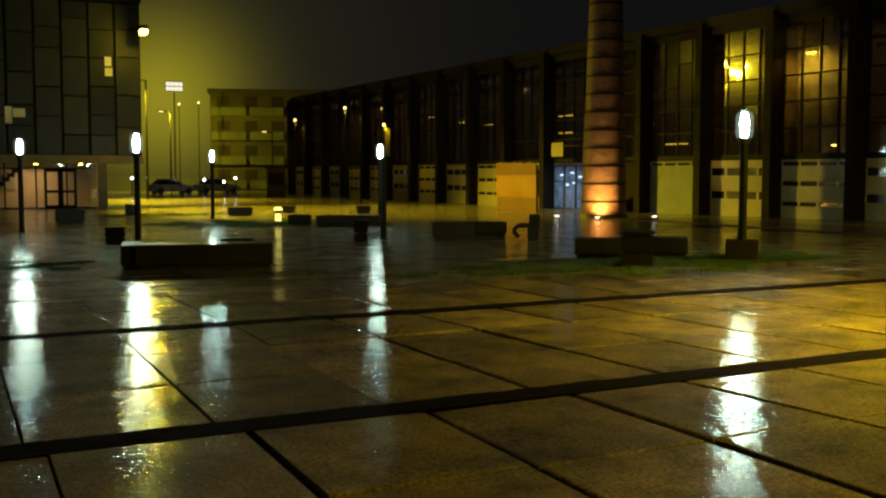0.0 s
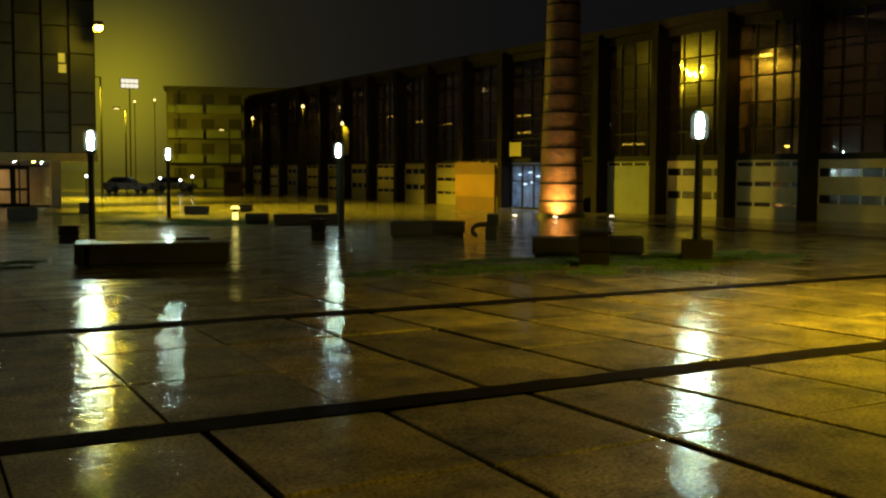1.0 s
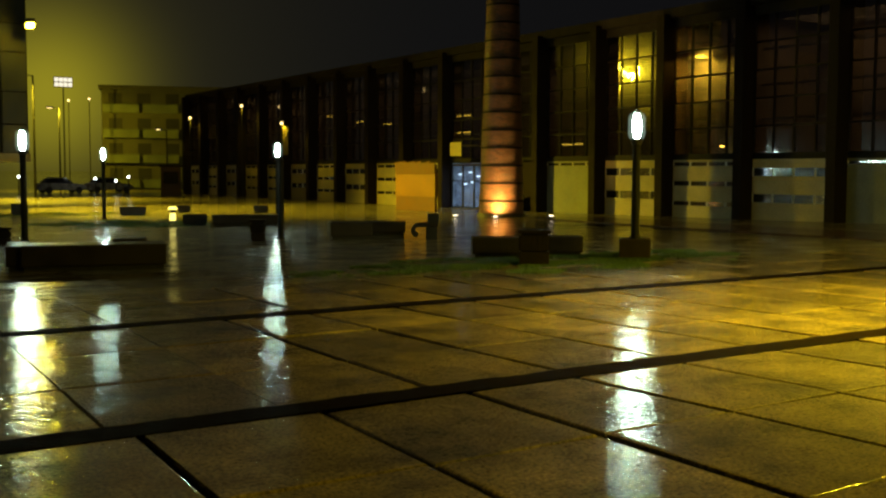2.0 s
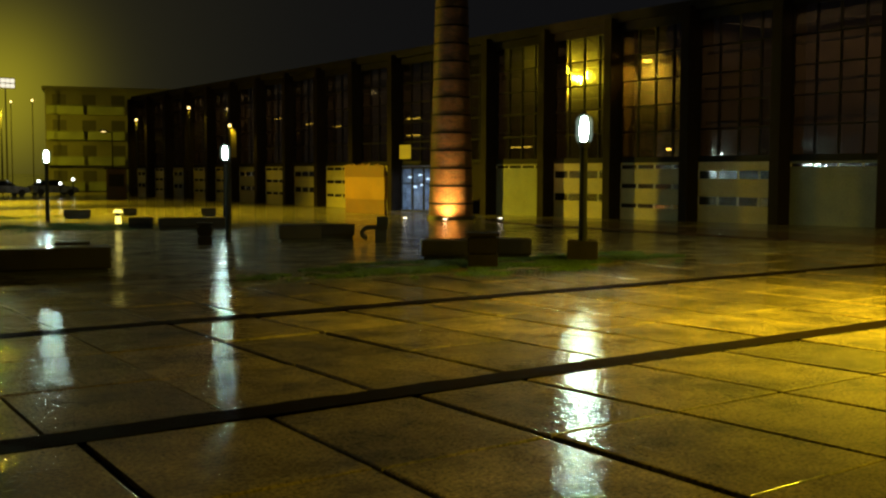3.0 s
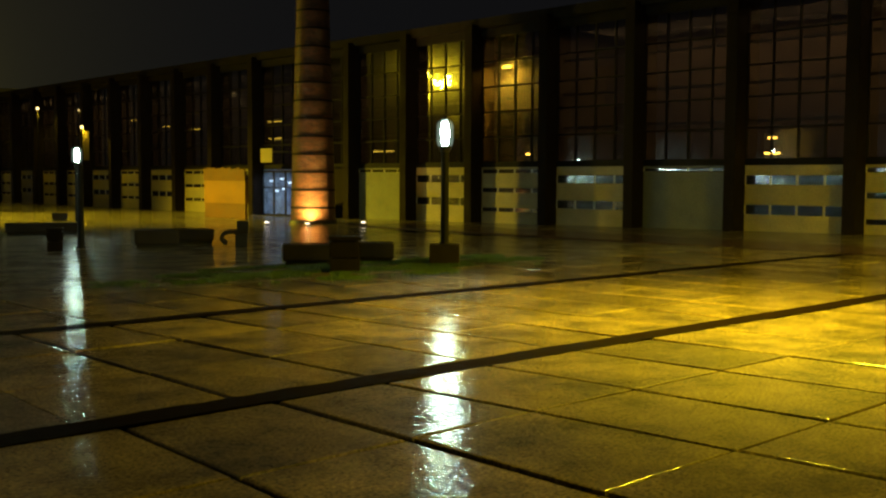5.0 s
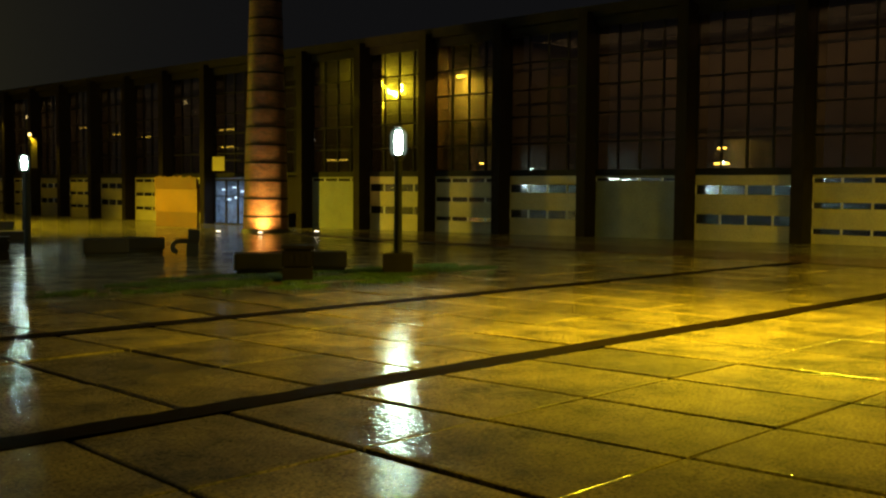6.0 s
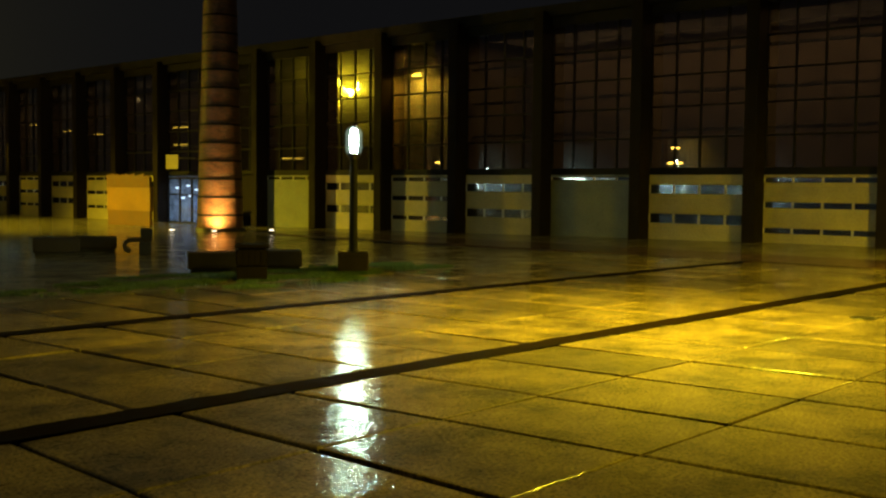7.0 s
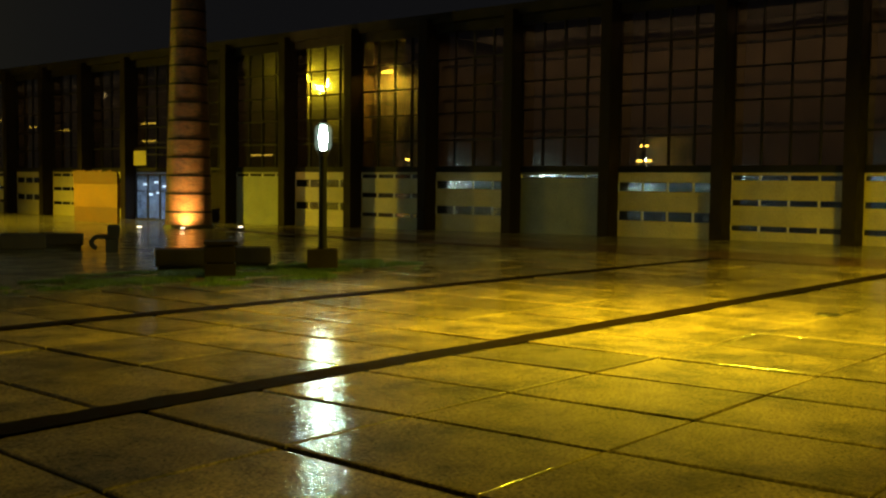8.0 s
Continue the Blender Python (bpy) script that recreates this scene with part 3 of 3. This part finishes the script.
# strips of small panes in each bay's door: heights of their lower and upper edges
TYPE_A = ((0.30, 0.48), (1.13, 1.33), (1.96, 2.13))
TYPE_B = ((0.52, 0.86), (1.55, 1.88))
TYPE_C = ((2.02, 2.14),)
KINDS = [TYPE_A, TYPE_A, TYPE_B, TYPE_C, TYPE_B, TYPE_A, TYPE_B, TYPE_C, None, None, TYPE_B, TYPE_A, TYPE_B, TYPE_A, TYPE_B, TYPE_A, TYPE_A, TYPE_B, TYPE_A, TYPE_B]
DOOR_NAMES = "pale cream sectional door with strips of small panes"
for k, strips in enumerate(KINDS):
    if strips is None:
        continue
    y, w = k * BAY + 0.40, BAY - 0.40
    door = new("sectional_door")
    door.parent, door.location = hall, (0, y, 0)
    tagged(door, DOOR_NAMES)
    edges = [-0.55] + [z for s in strips for z in s] + [2.22]
    for i in range(0, len(edges), 2):
        # doors 3 and 7 take the darker panel for the shade on them
        part("panel", boxes((0.06, 0.12, 0.0, w, edges[i], edges[i + 1]), bevel=0.006), M_SHADED_DOOR if k in (3, 7) else M_PANEL, door)
    for z0, z1 in strips:
        n = 4
        for j in range(n):
            a, b = j * w / n, (j + 1) * w / n
            part("small_pane", boxes((0.085, 0.095, a + 0.03, b - 0.03, z0 + 0.012, z1 - 0.012)), M_STRIPGLASS, door)
            part("glazing_bar", boxes((0.055, 0.12, b - 0.03, b + 0.03 if j < n - 1 else b, z0, z1)), M_STRIPFRAME, door)

# entrance in the ninth and tenth bays
ent = new("entrance")
ent.parent, ent.location = hall, (0, 8 * BAY + 0.4, 0)
tagged(ent, "glazed entrance with dark frames and a cool-lit vestibule")
EW = 2 * BAY - 0.4
part("solid_wall", boxes((0.03, 0.2, 0, 2.6, -0.6, 2.3)), M_FIN, ent)
for j in range(5):
    a = 2.6 + j * 1.10
    part("door_frame", boxes((-0.02, 0.06, a, a + 0.05, -0.36, 2.1), (-0.02, 0.06, a + 1.05, a + 1.10, -0.36, 2.1), (-0.02, 0.06, a, a + 1.1, 2.04, 2.12), (-0.02, 0.06, a, a + 1.1, -0.36, -0.26), (-0.02, 0.06, a, a + 1.1, 1.18, 1.22)), M_MULLION, ent)
    part("pane", boxes((0.01, 0.022, a + 0.05, a + 1.05, -0.26, 2.04)), M_DOORGLASS, ent)
part("vestibule_wall", boxes((2.2, 2.3, 2.6, 8.1, -0.36, 2.2)), M_VEST, ent)
part("vestibule_wall", boxes((0.1, 2.2, 8.1, 8.18, -0.36, 2.2)), M_VEST, ent)
part("vestibule_wall", boxes((0.1, 2.2, 2.5, 2.6, -0.36, 2.2)), M_VEST, ent)
for yy, zz in ((5.2, 1.45), (7.2, 1.5), (7.5, 1.95), (6.2, 0.9), (4.9, 0.75), (5.9, 1.5), (4.2, 1.9), (6.6, 1.85), (3.4, 1.2)):
    part("wall_lamp", boxes((2.08, 2.18, yy, yy + 0.30, zz, zz + 0.12), bevel=0.01), M_COOLFIX, ent, "small cool-white lamp")

for xx, zz in ((0.45, 1.5), (0.8, 0.95), (1.15, 1.62), (1.3, 1.05), (1.7, 1.4), (1.95, 0.75)):
    part("wall_lamp", boxes((xx, xx + 0.2, 8.0, 8.09, zz, zz + 0.11), bevel=0.01), M_COOLFIX, ent, "small cool-white lamp")

sign = tagged(new("sign_board", mesh_of("sign_board", boxes((31.66, 31.72, 46.9, 48.0, 2.55, 3.3), (31.70, 32.80, 47.0, 47.06, 3.1, 3.16), (31.70, 32.80, 47.84, 47.9, 3.1, 3.16)), M_SIGN)), "plain pale square sign board above the entrance", "sign")


def ceiling_lamp(y, z, mat, w=0.5, depth=0.35):
    t = thing("ceiling_light", (XF + depth, y, z), "small lit lamp behind the hall's glass", "ceiling light", "lamps in the hall")
    part("housing", boxes((-0.06, 0.06, -w / 2 - 0.03, w / 2 + 0.03, 0.05, 0.09)), M_MULLION, t)
    part("tube", boxes((-0.05, 0.05, -w / 2, w / 2, -0.02, 0.05), bevel=0.02), mat, t, "glowing tube")


tagged(new("lit_partition", mesh_of("lit_partition", boxes((XF + 1.2, XF + 1.3, 17.0, 19.3, 2.45, 3.5)), M_INNER_LIGHT)), "pale partition behind the glass, lit by a warm lamp", "partition")
for y, z, m, w in ((18.5, 2.62, M_WARM, 0.55), (18.5, 3.15, M_WARM, 0.3), (29.8, 2.75, M_WARM, 0.18), (41.15, 4.06, M_COOLFIX, 0.15), (48.66, 3.88, M_DIMWARM, 1.2), (48.66, 4.82, M_DIMWARM, 1.3), (57.16, 4.66, M_DIMWARM, 1.0), (60.84, 4.95, M_DIMWARM, 0.8), (39.3, 3.03, M_DIMWARM, 1.5), (65.2, 5.5, M_DIMWARM, 0.7)):
    ceiling_lamp(y, z, m, w)


def orange_box(at, turn):
    t = thing("rusty_screen", (at[0], at[1], fall(at[1])), "rusty orange sheet-metal screen wall beside the entrance", "screen wall", turn=turn)
    part("foot", boxes((-0.07, 0.07, -1.94, 1.94, 0, 0.75), bevel=0.01), M_RUSTDARK, t)
    part("body", boxes((-0.09, 0.09, -1.97, 1.97, 0.75, 1.95), bevel=0.01), M_RUST, t)
    rnd = random.Random(4)
    part("inner_box", boxes((-0.05, 0.06, -1.92, 1.92, 1.95, 2.4)), M_RUSTDARK, t)
    for k in range(44):
        a = -1.97 + k * 0.09
        part("slat", boxes((-0.11, -0.05, a, a + 0.078, 1.90, 2.52 + rnd.uniform(-0.07, 0.08))), M_RUSTDARK, t)
    for y in (-1.2, 1.2):
        part("brace", boxes((0.06, 0.5, y - 0.04, y + 0.04, 0, 0.06), (0.06, 0.12, y - 0.04, y + 0.04, 0.0, 2.3)), M_POST, t)


orange_box((28.6, 46.57), 0)

# ---- the sodium street lamp over the plaza ----


def street_lamp(at, height, arm, turn, mat, label):
    t = thing("street_lamp", (at[0], at[1], fall(at[1])), label, "street lamp", "sodium street lamps", turn)
    part("pole", tube(bmesh.new(), 0.10, 0.06, 0, height, n=12), M_POST, t)
    m = Matrix.Translation((0, 0, height - 0.05)) @ pose(0, 0, 0, 0, 84, 0)
    part("arm", tube(bmesh.new(), 0.04, 0.035, 0, arm, n=10, m=m), M_POST, t)
    z = height + arm * math.cos(radians(84)) - 0.05
    part("lamp_housing", boxes((arm - 0.1, arm + 0.55, -0.14, 0.14, z, z + 0.14), bevel=0.04), M_CAP, t)
    part("lens", boxes((arm, arm + 0.45, -0.10, 0.10, z - 0.035, z - 0.002), bevel=0.015), mat, t, "glowing amber lens")


street_lamp((12.9, 2.9), 5.05, 3.15, 105.5, M_SODIUM, "unseen tall street lamp with a glowing amber head")
# unseen post for the added foreground light
street_lamp((7.25, -4.3), 6.1, 2.2, 70, M_SODIUM, "unseen tall street lamp with a glowing amber head")
street_lamp((23.7, 1.5), 5.35, 3.05, 117.3, M_SODIUM, "unseen tall street lamp with a glowing amber head")
for x, y, h in ((16.6, 80.0, 8.9), (24.8, 108.0, 8.2), (34.5, 104.6, 6.2)):
    street_lamp((x, y), h, 0.8, 200, M_SODIUM_FAR, "distant street lamp with a glowing amber head")

# ---- office block with lit lobby ----
office = thing("office_block", (12.2, 60.0, fall(60)), "dark panelled office block over a lit ground floor", "building")
OW, OH = 26.0, 11.4


def oput(name, spans, mat, parent=office, label="", bevel=0.0):
    return part(name, boxes(*spans, bevel=bevel), mat, parent, label)


oput("upper_wall", [(-OW, 0, 0.12, 14, 2.95, OH)], M_MULLION, label="dark wall behind the panels")
oput("fascia", [(-OW, 0.05, -0.05, 14, 2.50, 2.95)], M_FASCIA, label="tan edge beam above the ground floor")
oput("parapet", [(-OW, 0.06, -0.06, 14, OH, OH + 0.5)], M_ROOF)
oput("lobby_back", [(-OW, -1.9, 4.5, 4.7, 0, 2.5)], M_LOBBY)
oput("lobby_floor", [(-OW, -1.9, 1.2, 4.5, 0, 0.06)], M_INNER)
oput("end_wall", [(-2.25, -1.75, 1.1, 4.7, 0, 2.5)], M_FASCIA, label="tan end wall of the lobby")
rnd = random.Random(8)
CP = mesh_of("cladding_panel", boxes((0.06, 1.32, 0.0, 0.10, 0.0, 1.0), bevel=0.008), M_CLAD)
M_LITWIN = glowing("lit_window", (1.0, 0.8, 0.6), 0.005)
for c in range(13):
    z = 3.0
    while z < OH - 0.3:
        h = min(rnd.choice((1.1, 1.55, 1.75, 2.1)), OH - 0.05 - z)
        p = part("cladding_panel", CP, None, office)
        p.location, p.scale = (-1.40 * (c + 1), 0.0, z), (1, 1, h - 0.09)
        z += h
for x, z, w, h in ((-1.95, 7.3, 0.4, 0.45), (-1.95, 7.85, 0.35, 0.5), (-7.1, 4.6, 0.35, 0.9), (-6.7, 4.95, 0.6, 0.45)):
    oput("lit_window", [(x, x + w, -0.03, 0.02, z, z + h)], M_LITWIN, label="dimly lit window")
for j in range(8):
    a = -2.35 - (j + 1) * 1.6
    part("lobby_frame", boxes((a, a + 0.08, 1.15, 1.25, 0, 2.5), (a, a + 1.6, 1.15, 1.25, 2.2, 2.27), (a, a + 1.6, 1.15, 1.25, 0.0, 0.08)), M_MULLION, office)
    part("lobby_pane", boxes((a + 0.08, a + 1.6, 1.19, 1.205, 0.08, 2.5)), M_DOORGLASS, office)
for a in (-5.1, -4.25):
    part("door_frame", boxes((a, a + 0.14, 1.1, 1.18, 0.05, 2.2), (a + 0.71, a + 0.85, 1.1, 1.18, 0.05, 2.2), (a, a + 0.85, 1.1, 1.18, 2.04, 2.2), (a, a + 0.85, 1.1, 1.18, 0.88, 1.02), (a, a + 0.85, 1.1, 1.18, 0.05, 0.2)), M_MULLION, office, "dark framed glass door")

bm = bmesh.new()
for k in range(9):
    box(bm, -8.6 + k * 0.26, -8.3 + k * 0.26, 2.4, 3.6, 0.06 + k * 0.24, 0.30 + k * 0.24)
part("lobby_stair", bm, M_BIN, office, "dark stair rising behind the glass")
part("notice_panel", boxes((-6.95, -6.3, 4.4, 4.5, 1.0, 1.9)), M_SIGN, office)
for x in (-3.0, -5.4, -7.7):
    part("downlight", tube(bmesh.new(), 0.09, 0.09, 2.44, 2.5, x=x, y=2.2, n=14), M_WARM, office, "small lit downlight")

flood = thing("wall_floodlight", (11.95, 59.9, 9.2), "glowing amber floodlight on the office block's corner", "floodlight")
part("bracket", boxes((-0.04, 0.04, -1.9, 0.1, 0.3, 0.38)), M_POST, flood)
part("housing", boxes((-0.2, 0.2, -2.3, -1.8, 0.12, 0.36), bevel=0.03), M_CAP, flood)
# plate added to keep the lens's light off the office wall
part("shield", boxes((-0.21, 0.21, -1.84, -1.80, -0.16, 0.12)), M_CAP, flood)
part("lens", boxes((-0.17, 0.17, -2.32, -1.85, -0.10, 0.115), bevel=0.06), M_SODIUM, flood, "glowing amber lens")

# ---- distance: apartment blocks, kiosk, cars ----


def apartment_block(at, w, d, floors, turn, mat_band):
    t = thing("apartment_block", (at[0], at[1], fall(at[1])), "distant apartment block with pale balcony bands", "building", "distant blocks", turn)
    h = floors * 2.9
    part("wall", boxes((-w / 2, w / 2, 0, d, 0, h)), M_FARWALL, t)
    part("roof", boxes((-w / 2 - 0.3, w / 2 + 0.3, -0.3, d + 0.3, h, h + 0.4)), M_FARWALL, t)
    for f in range(floors):
        for j in range(int(w // 4.4)):
            a = -w / 2 + 0.2 + j * 4.4
            part("balcony", boxes((a, a + 4.0, -1.2, 0, f * 2.9 + 0.1, f * 2.9 + 1.05), (a, a + 4.0, -1.22, -1.16, f * 2.9 + 1.12, f * 2.9 + 1.17), bevel=0.02), mat_band, t)
        for j in range(int(w // 3.2)):
            a = -w / 2 + 0.8 + j * 3.2
            part("window", boxes((a, a + 1.5, -0.05, 0.05, f * 2.9 + 1.0, f * 2.9 + 2.4)), M_FARWIN, t)
    return t


apartment_block((39.8, 121.5), 14, 12, 4, -18, M_FARBAND)
apartment_block((58, 150), 26, 12, 4, -20, M_FARBAND)

mast = thing("floodlight_mast", (32.5, 139.0, fall(139)), "distant mast with a bank of lit floodlights", "floodlight")
part("pole", tube(bmesh.new(), 0.11, 0.08, 0, 12.9, n=10), M_FARWALL, mast)
part("frame", boxes((-1.15, 1.15, -0.05, 0.1, 12.7, 14.0)), M_CAP, mast)
for j in range(4):
    for k in range(2):
        part("flood_lens", boxes((-1.08 + j * 0.56, -0.6 + j * 0.56, -0.12, -0.05, 12.78 + k * 0.62, 13.28 + k * 0.62), bevel=0.02), M_MAST, mast, "lit square lens")

kiosk = thing("ticket_kiosk", (28.5, 85.5, fall(85)), "dark reddish kiosk at the plaza's far edge", "kiosk", turn=-18)
part("body", boxes((-0.8, 0.8, -0.7, 0.7, 0, 2.4), bevel=0.02), M_KIOSK, kiosk)
part("shutter", boxes((-0.6, 0.6, -0.74, -0.69, 1.0, 2.0)), M_ROOF, kiosk)
part("roof", boxes((-0.95, 0.95, -0.85, 0.85, 2.4, 2.55), bevel=0.02), M_ROOF, kiosk)


def profile(points, half):
    """A side outline in x and z, drawn out to both sides and rounded."""
    bm = bmesh.new()
    rows = [[bm.verts.new((x, y, z)) for x, z in points] for y in (-half, half)]
    bm.faces.new(rows[0])
    bm.faces.new(rows[1][::-1])
    n = len(points)
    for i in range(n):
        bm.faces.new((rows[0][i], rows[1][i], rows[1][(i + 1) % n], rows[0][(i + 1) % n]))
    bmesh.ops.recalc_face_normals(bm, faces=bm.faces[:])
    bmesh.ops.bevel(bm, geom=bm.edges[:], offset=0.06, segments=2, affect="EDGES", clamp_overlap=True)
    return bm


def car(at, turn):
    t = thing("parked_car", (at[0], at[1], fall(at[1])), "parked silver car at the plaza's far edge", "car", "parked cars", turn)
    part("body", profile(((-2.1, 0.3), (2.1, 0.3), (2.12, 0.62), (1.95, 0.78), (1.0, 0.9), (-1.75, 0.95), (-2.1, 0.85)), 0.86), M_CARPAINT, t)
    part("cabin_glass", profile(((-1.7, 0.93), (1.0, 0.88), (0.35, 1.36), (-1.15, 1.38)), 0.74), M_CARGLASS, t, "dark windows")
    part("roof", profile(((-1.2, 1.36), (0.4, 1.34), (0.25, 1.44), (-1.0, 1.46)), 0.70), M_CARPAINT, t)
    for x, y, m in ((2.06, 0.6, M_CAP), (2.06, -0.6, M_CAP), (-2.08, 0.6, M_RUST), (-2.08, -0.6, M_RUST)):
        part("car_light", boxes((x - 0.05, x + 0.05, y - 0.16, y + 0.16, 0.62, 0.74), bevel=0.02), m, t)
    for x in (-1.35, 1.35):
        for y in (-0.8, 0.8):
            m = Matrix.Translation((x, y, 0.31)) @ pose(0, 0, 0, 90, 0, 0)
            part("wheel", tube(bmesh.new(), 0.31, 0.31, -0.1, 0.1, n=16, m=m), M_RUBBER, t)
    return t


for x, y, r in ((22.5, 98, 8), (27.2, 99.5, 4)):
    car((x, y), r)


def far_lamp(at, h, mat):
    t = thing("far_lamp", (at[0], at[1], fall(at[1])), "tiny distant street lamp, lit", "street lamp", "distant lamps")
    part("pole", tube(bmesh.new(), 0.06, 0.05, 0, h, n=8), M_POST, t)
    part("globe", tube(bmesh.new(), 0.11, 0.07, h, h + 0.18, n=10), mat, t, "glowing globe")
    return t


for x, y, h, m in ((18.4, 95.2, 1.45, M_WHITE_FAR), (19.7, 95.0, 1.5, M_WHITE_FAR), (24.6, 94.2, 1.3, M_WHITE_FAR), (25.2, 93.7, 1.5, M_WHITE_FAR), (26.2, 93.4, 1.1, M_WHITE_FAR), (27.2, 93.1, 1.45, M_WHITE_FAR), (31.4, 88.8, 6.6, M_SODIUM_FAR), (31.2, 76.6, 7.0, M_SODIUM_FAR), (30.4, 67.4, 5.3, M_SODIUM_FAR), (27.4, 115, 9.4, M_SODIUM_FAR), (29.8, 116, 9.7, M_SODIUM_FAR)):
    pole_lamp = far_lamp((x, y), h, m)
    if y == 67.4:
        part("banner", boxes((0.08, 0.48, -0.02, 0.02, h - 2.1, h - 0.1)), M_BANNER, pole_lamp, "pale hanging banner")

cover = thing("drain_cover", (13.9, 4.93, 0.004), "small round iron drain cover in the paving", "drain cover")
part("rim", tube(bmesh.new(), 0.17, 0.165, 0.0, 0.008, n=24), M_CAP, cover)
part("lid", tube(bmesh.new(), 0.145, 0.14, 0.006, 0.013, n=24), M_MULLION, cover)

# ---- paving slabs ----
def slab_mesh(corners, drop, rims):
    """One slab with worn edges: the rim rounds off over 30 mm down to the joint."""
    bm = bmesh.new()
    loops = []
    for inset, z in ((0.030, 0.0), (0.018, -0.0012 * drop), (0.008, -0.005 * drop), (0.0, -0.013 * drop), (0.0, -0.05)):
        loops.append([bm.verts.new((x - a * inset * rims[a > 0], y - b * inset * 0.7, z)) for (x, y), (a, b) in zip(corners, ((-1, -1), (1, -1), (1, 1), (-1, 1)))])
    bm.faces.new(loops[0])
    for hi, lo in zip(loops, loops[1:]):
        for k in range(4):
            bm.faces.new((hi[k], lo[k], lo[(k + 1) % 4], hi[(k + 1) % 4]))
    return mesh_of("slab", bm, M_SLAB)


def lay_slabs(rows, joints, step, tight, x0, x1, rnd, at_y=0.0, lean=0.0):
    """Rows of slabs between joints that stand at these x where y = at_y, and on at the same step. The joints are wide and silted
    past x = tight, closed up before it; past x = 4.4 the layers let them run slightly askew."""
    joints = list(joints)
    while joints[0] - step > x0 + 0.3:
        joints.insert(0, joints[0] - step)
    while joints[-1] + step < x1 - 0.5:
        joints.append(joints[-1] + step)
    joints = [x0] + joints + [x1]
    askew = lambda x, y: x + (y - at_y) * lean * min(max((x - 4.4) / 1.1, -0.6), 1) * (x0 < x < x1)
    for y0, y1 in rows:
        y0, y1 = y0 + 0.011, y1 - 0.011
        for a, b in zip(joints, joints[1:]):
            left, right = (0.005 if j < tight else 0.030 for j in (a, b))
            cx, cy = (a + b) / 2, (y0 + y1) / 2
            corners = [(askew(a, y0) + left - cx, y0 - cy), (askew(b, y0) - right - cx, y0 - cy), (askew(b, y1) - right - cx, y1 - cy), (askew(a, y1) + left - cx, y1 - cy)]
            s = part("slab", slab_mesh(corners, rnd.choice((0.3, 0.6, 0.9, 1.3)), [0.3 if j < tight else 1.0 for j in (a, b)]), None, bed)
            s.location = (cx, cy, fall(cy) + rnd.uniform(-0.006, 0.005))
            s.rotation_euler = (rnd.gauss(0, 0.003), rnd.gauss(0, 0.003), 0)


rnd = random.Random(3)
lay_slabs(ROWS_Y[:4], (1.85, 3.11, 4.38, 5.56, 6.75, 7.98, 9.15, 10.32), 1.2, 1.0, X0, XE, rnd, 4.8, -0.075)
lay_slabs(ROWS_Y[4:7], (1.83, 3.04, 4.22, 5.43, 6.61, 7.75, 8.84, 9.97, 11.12), 1.17, 4.0, X0, XE, rnd, 8.0, -0.055)
lay_slabs(ROWS_Y[7:], (2.0, 3.13, 4.22, 5.28, 6.55, 7.62, 8.75), 1.13, 5.0, X0, XE, rnd)
lay_slabs(((14.07, 15.5), (15.5, 16.95), (16.95, 18.4)), (2.0, 3.13, 4.22, 5.28), 1.13, 9.0, X0, 6.4, rnd)
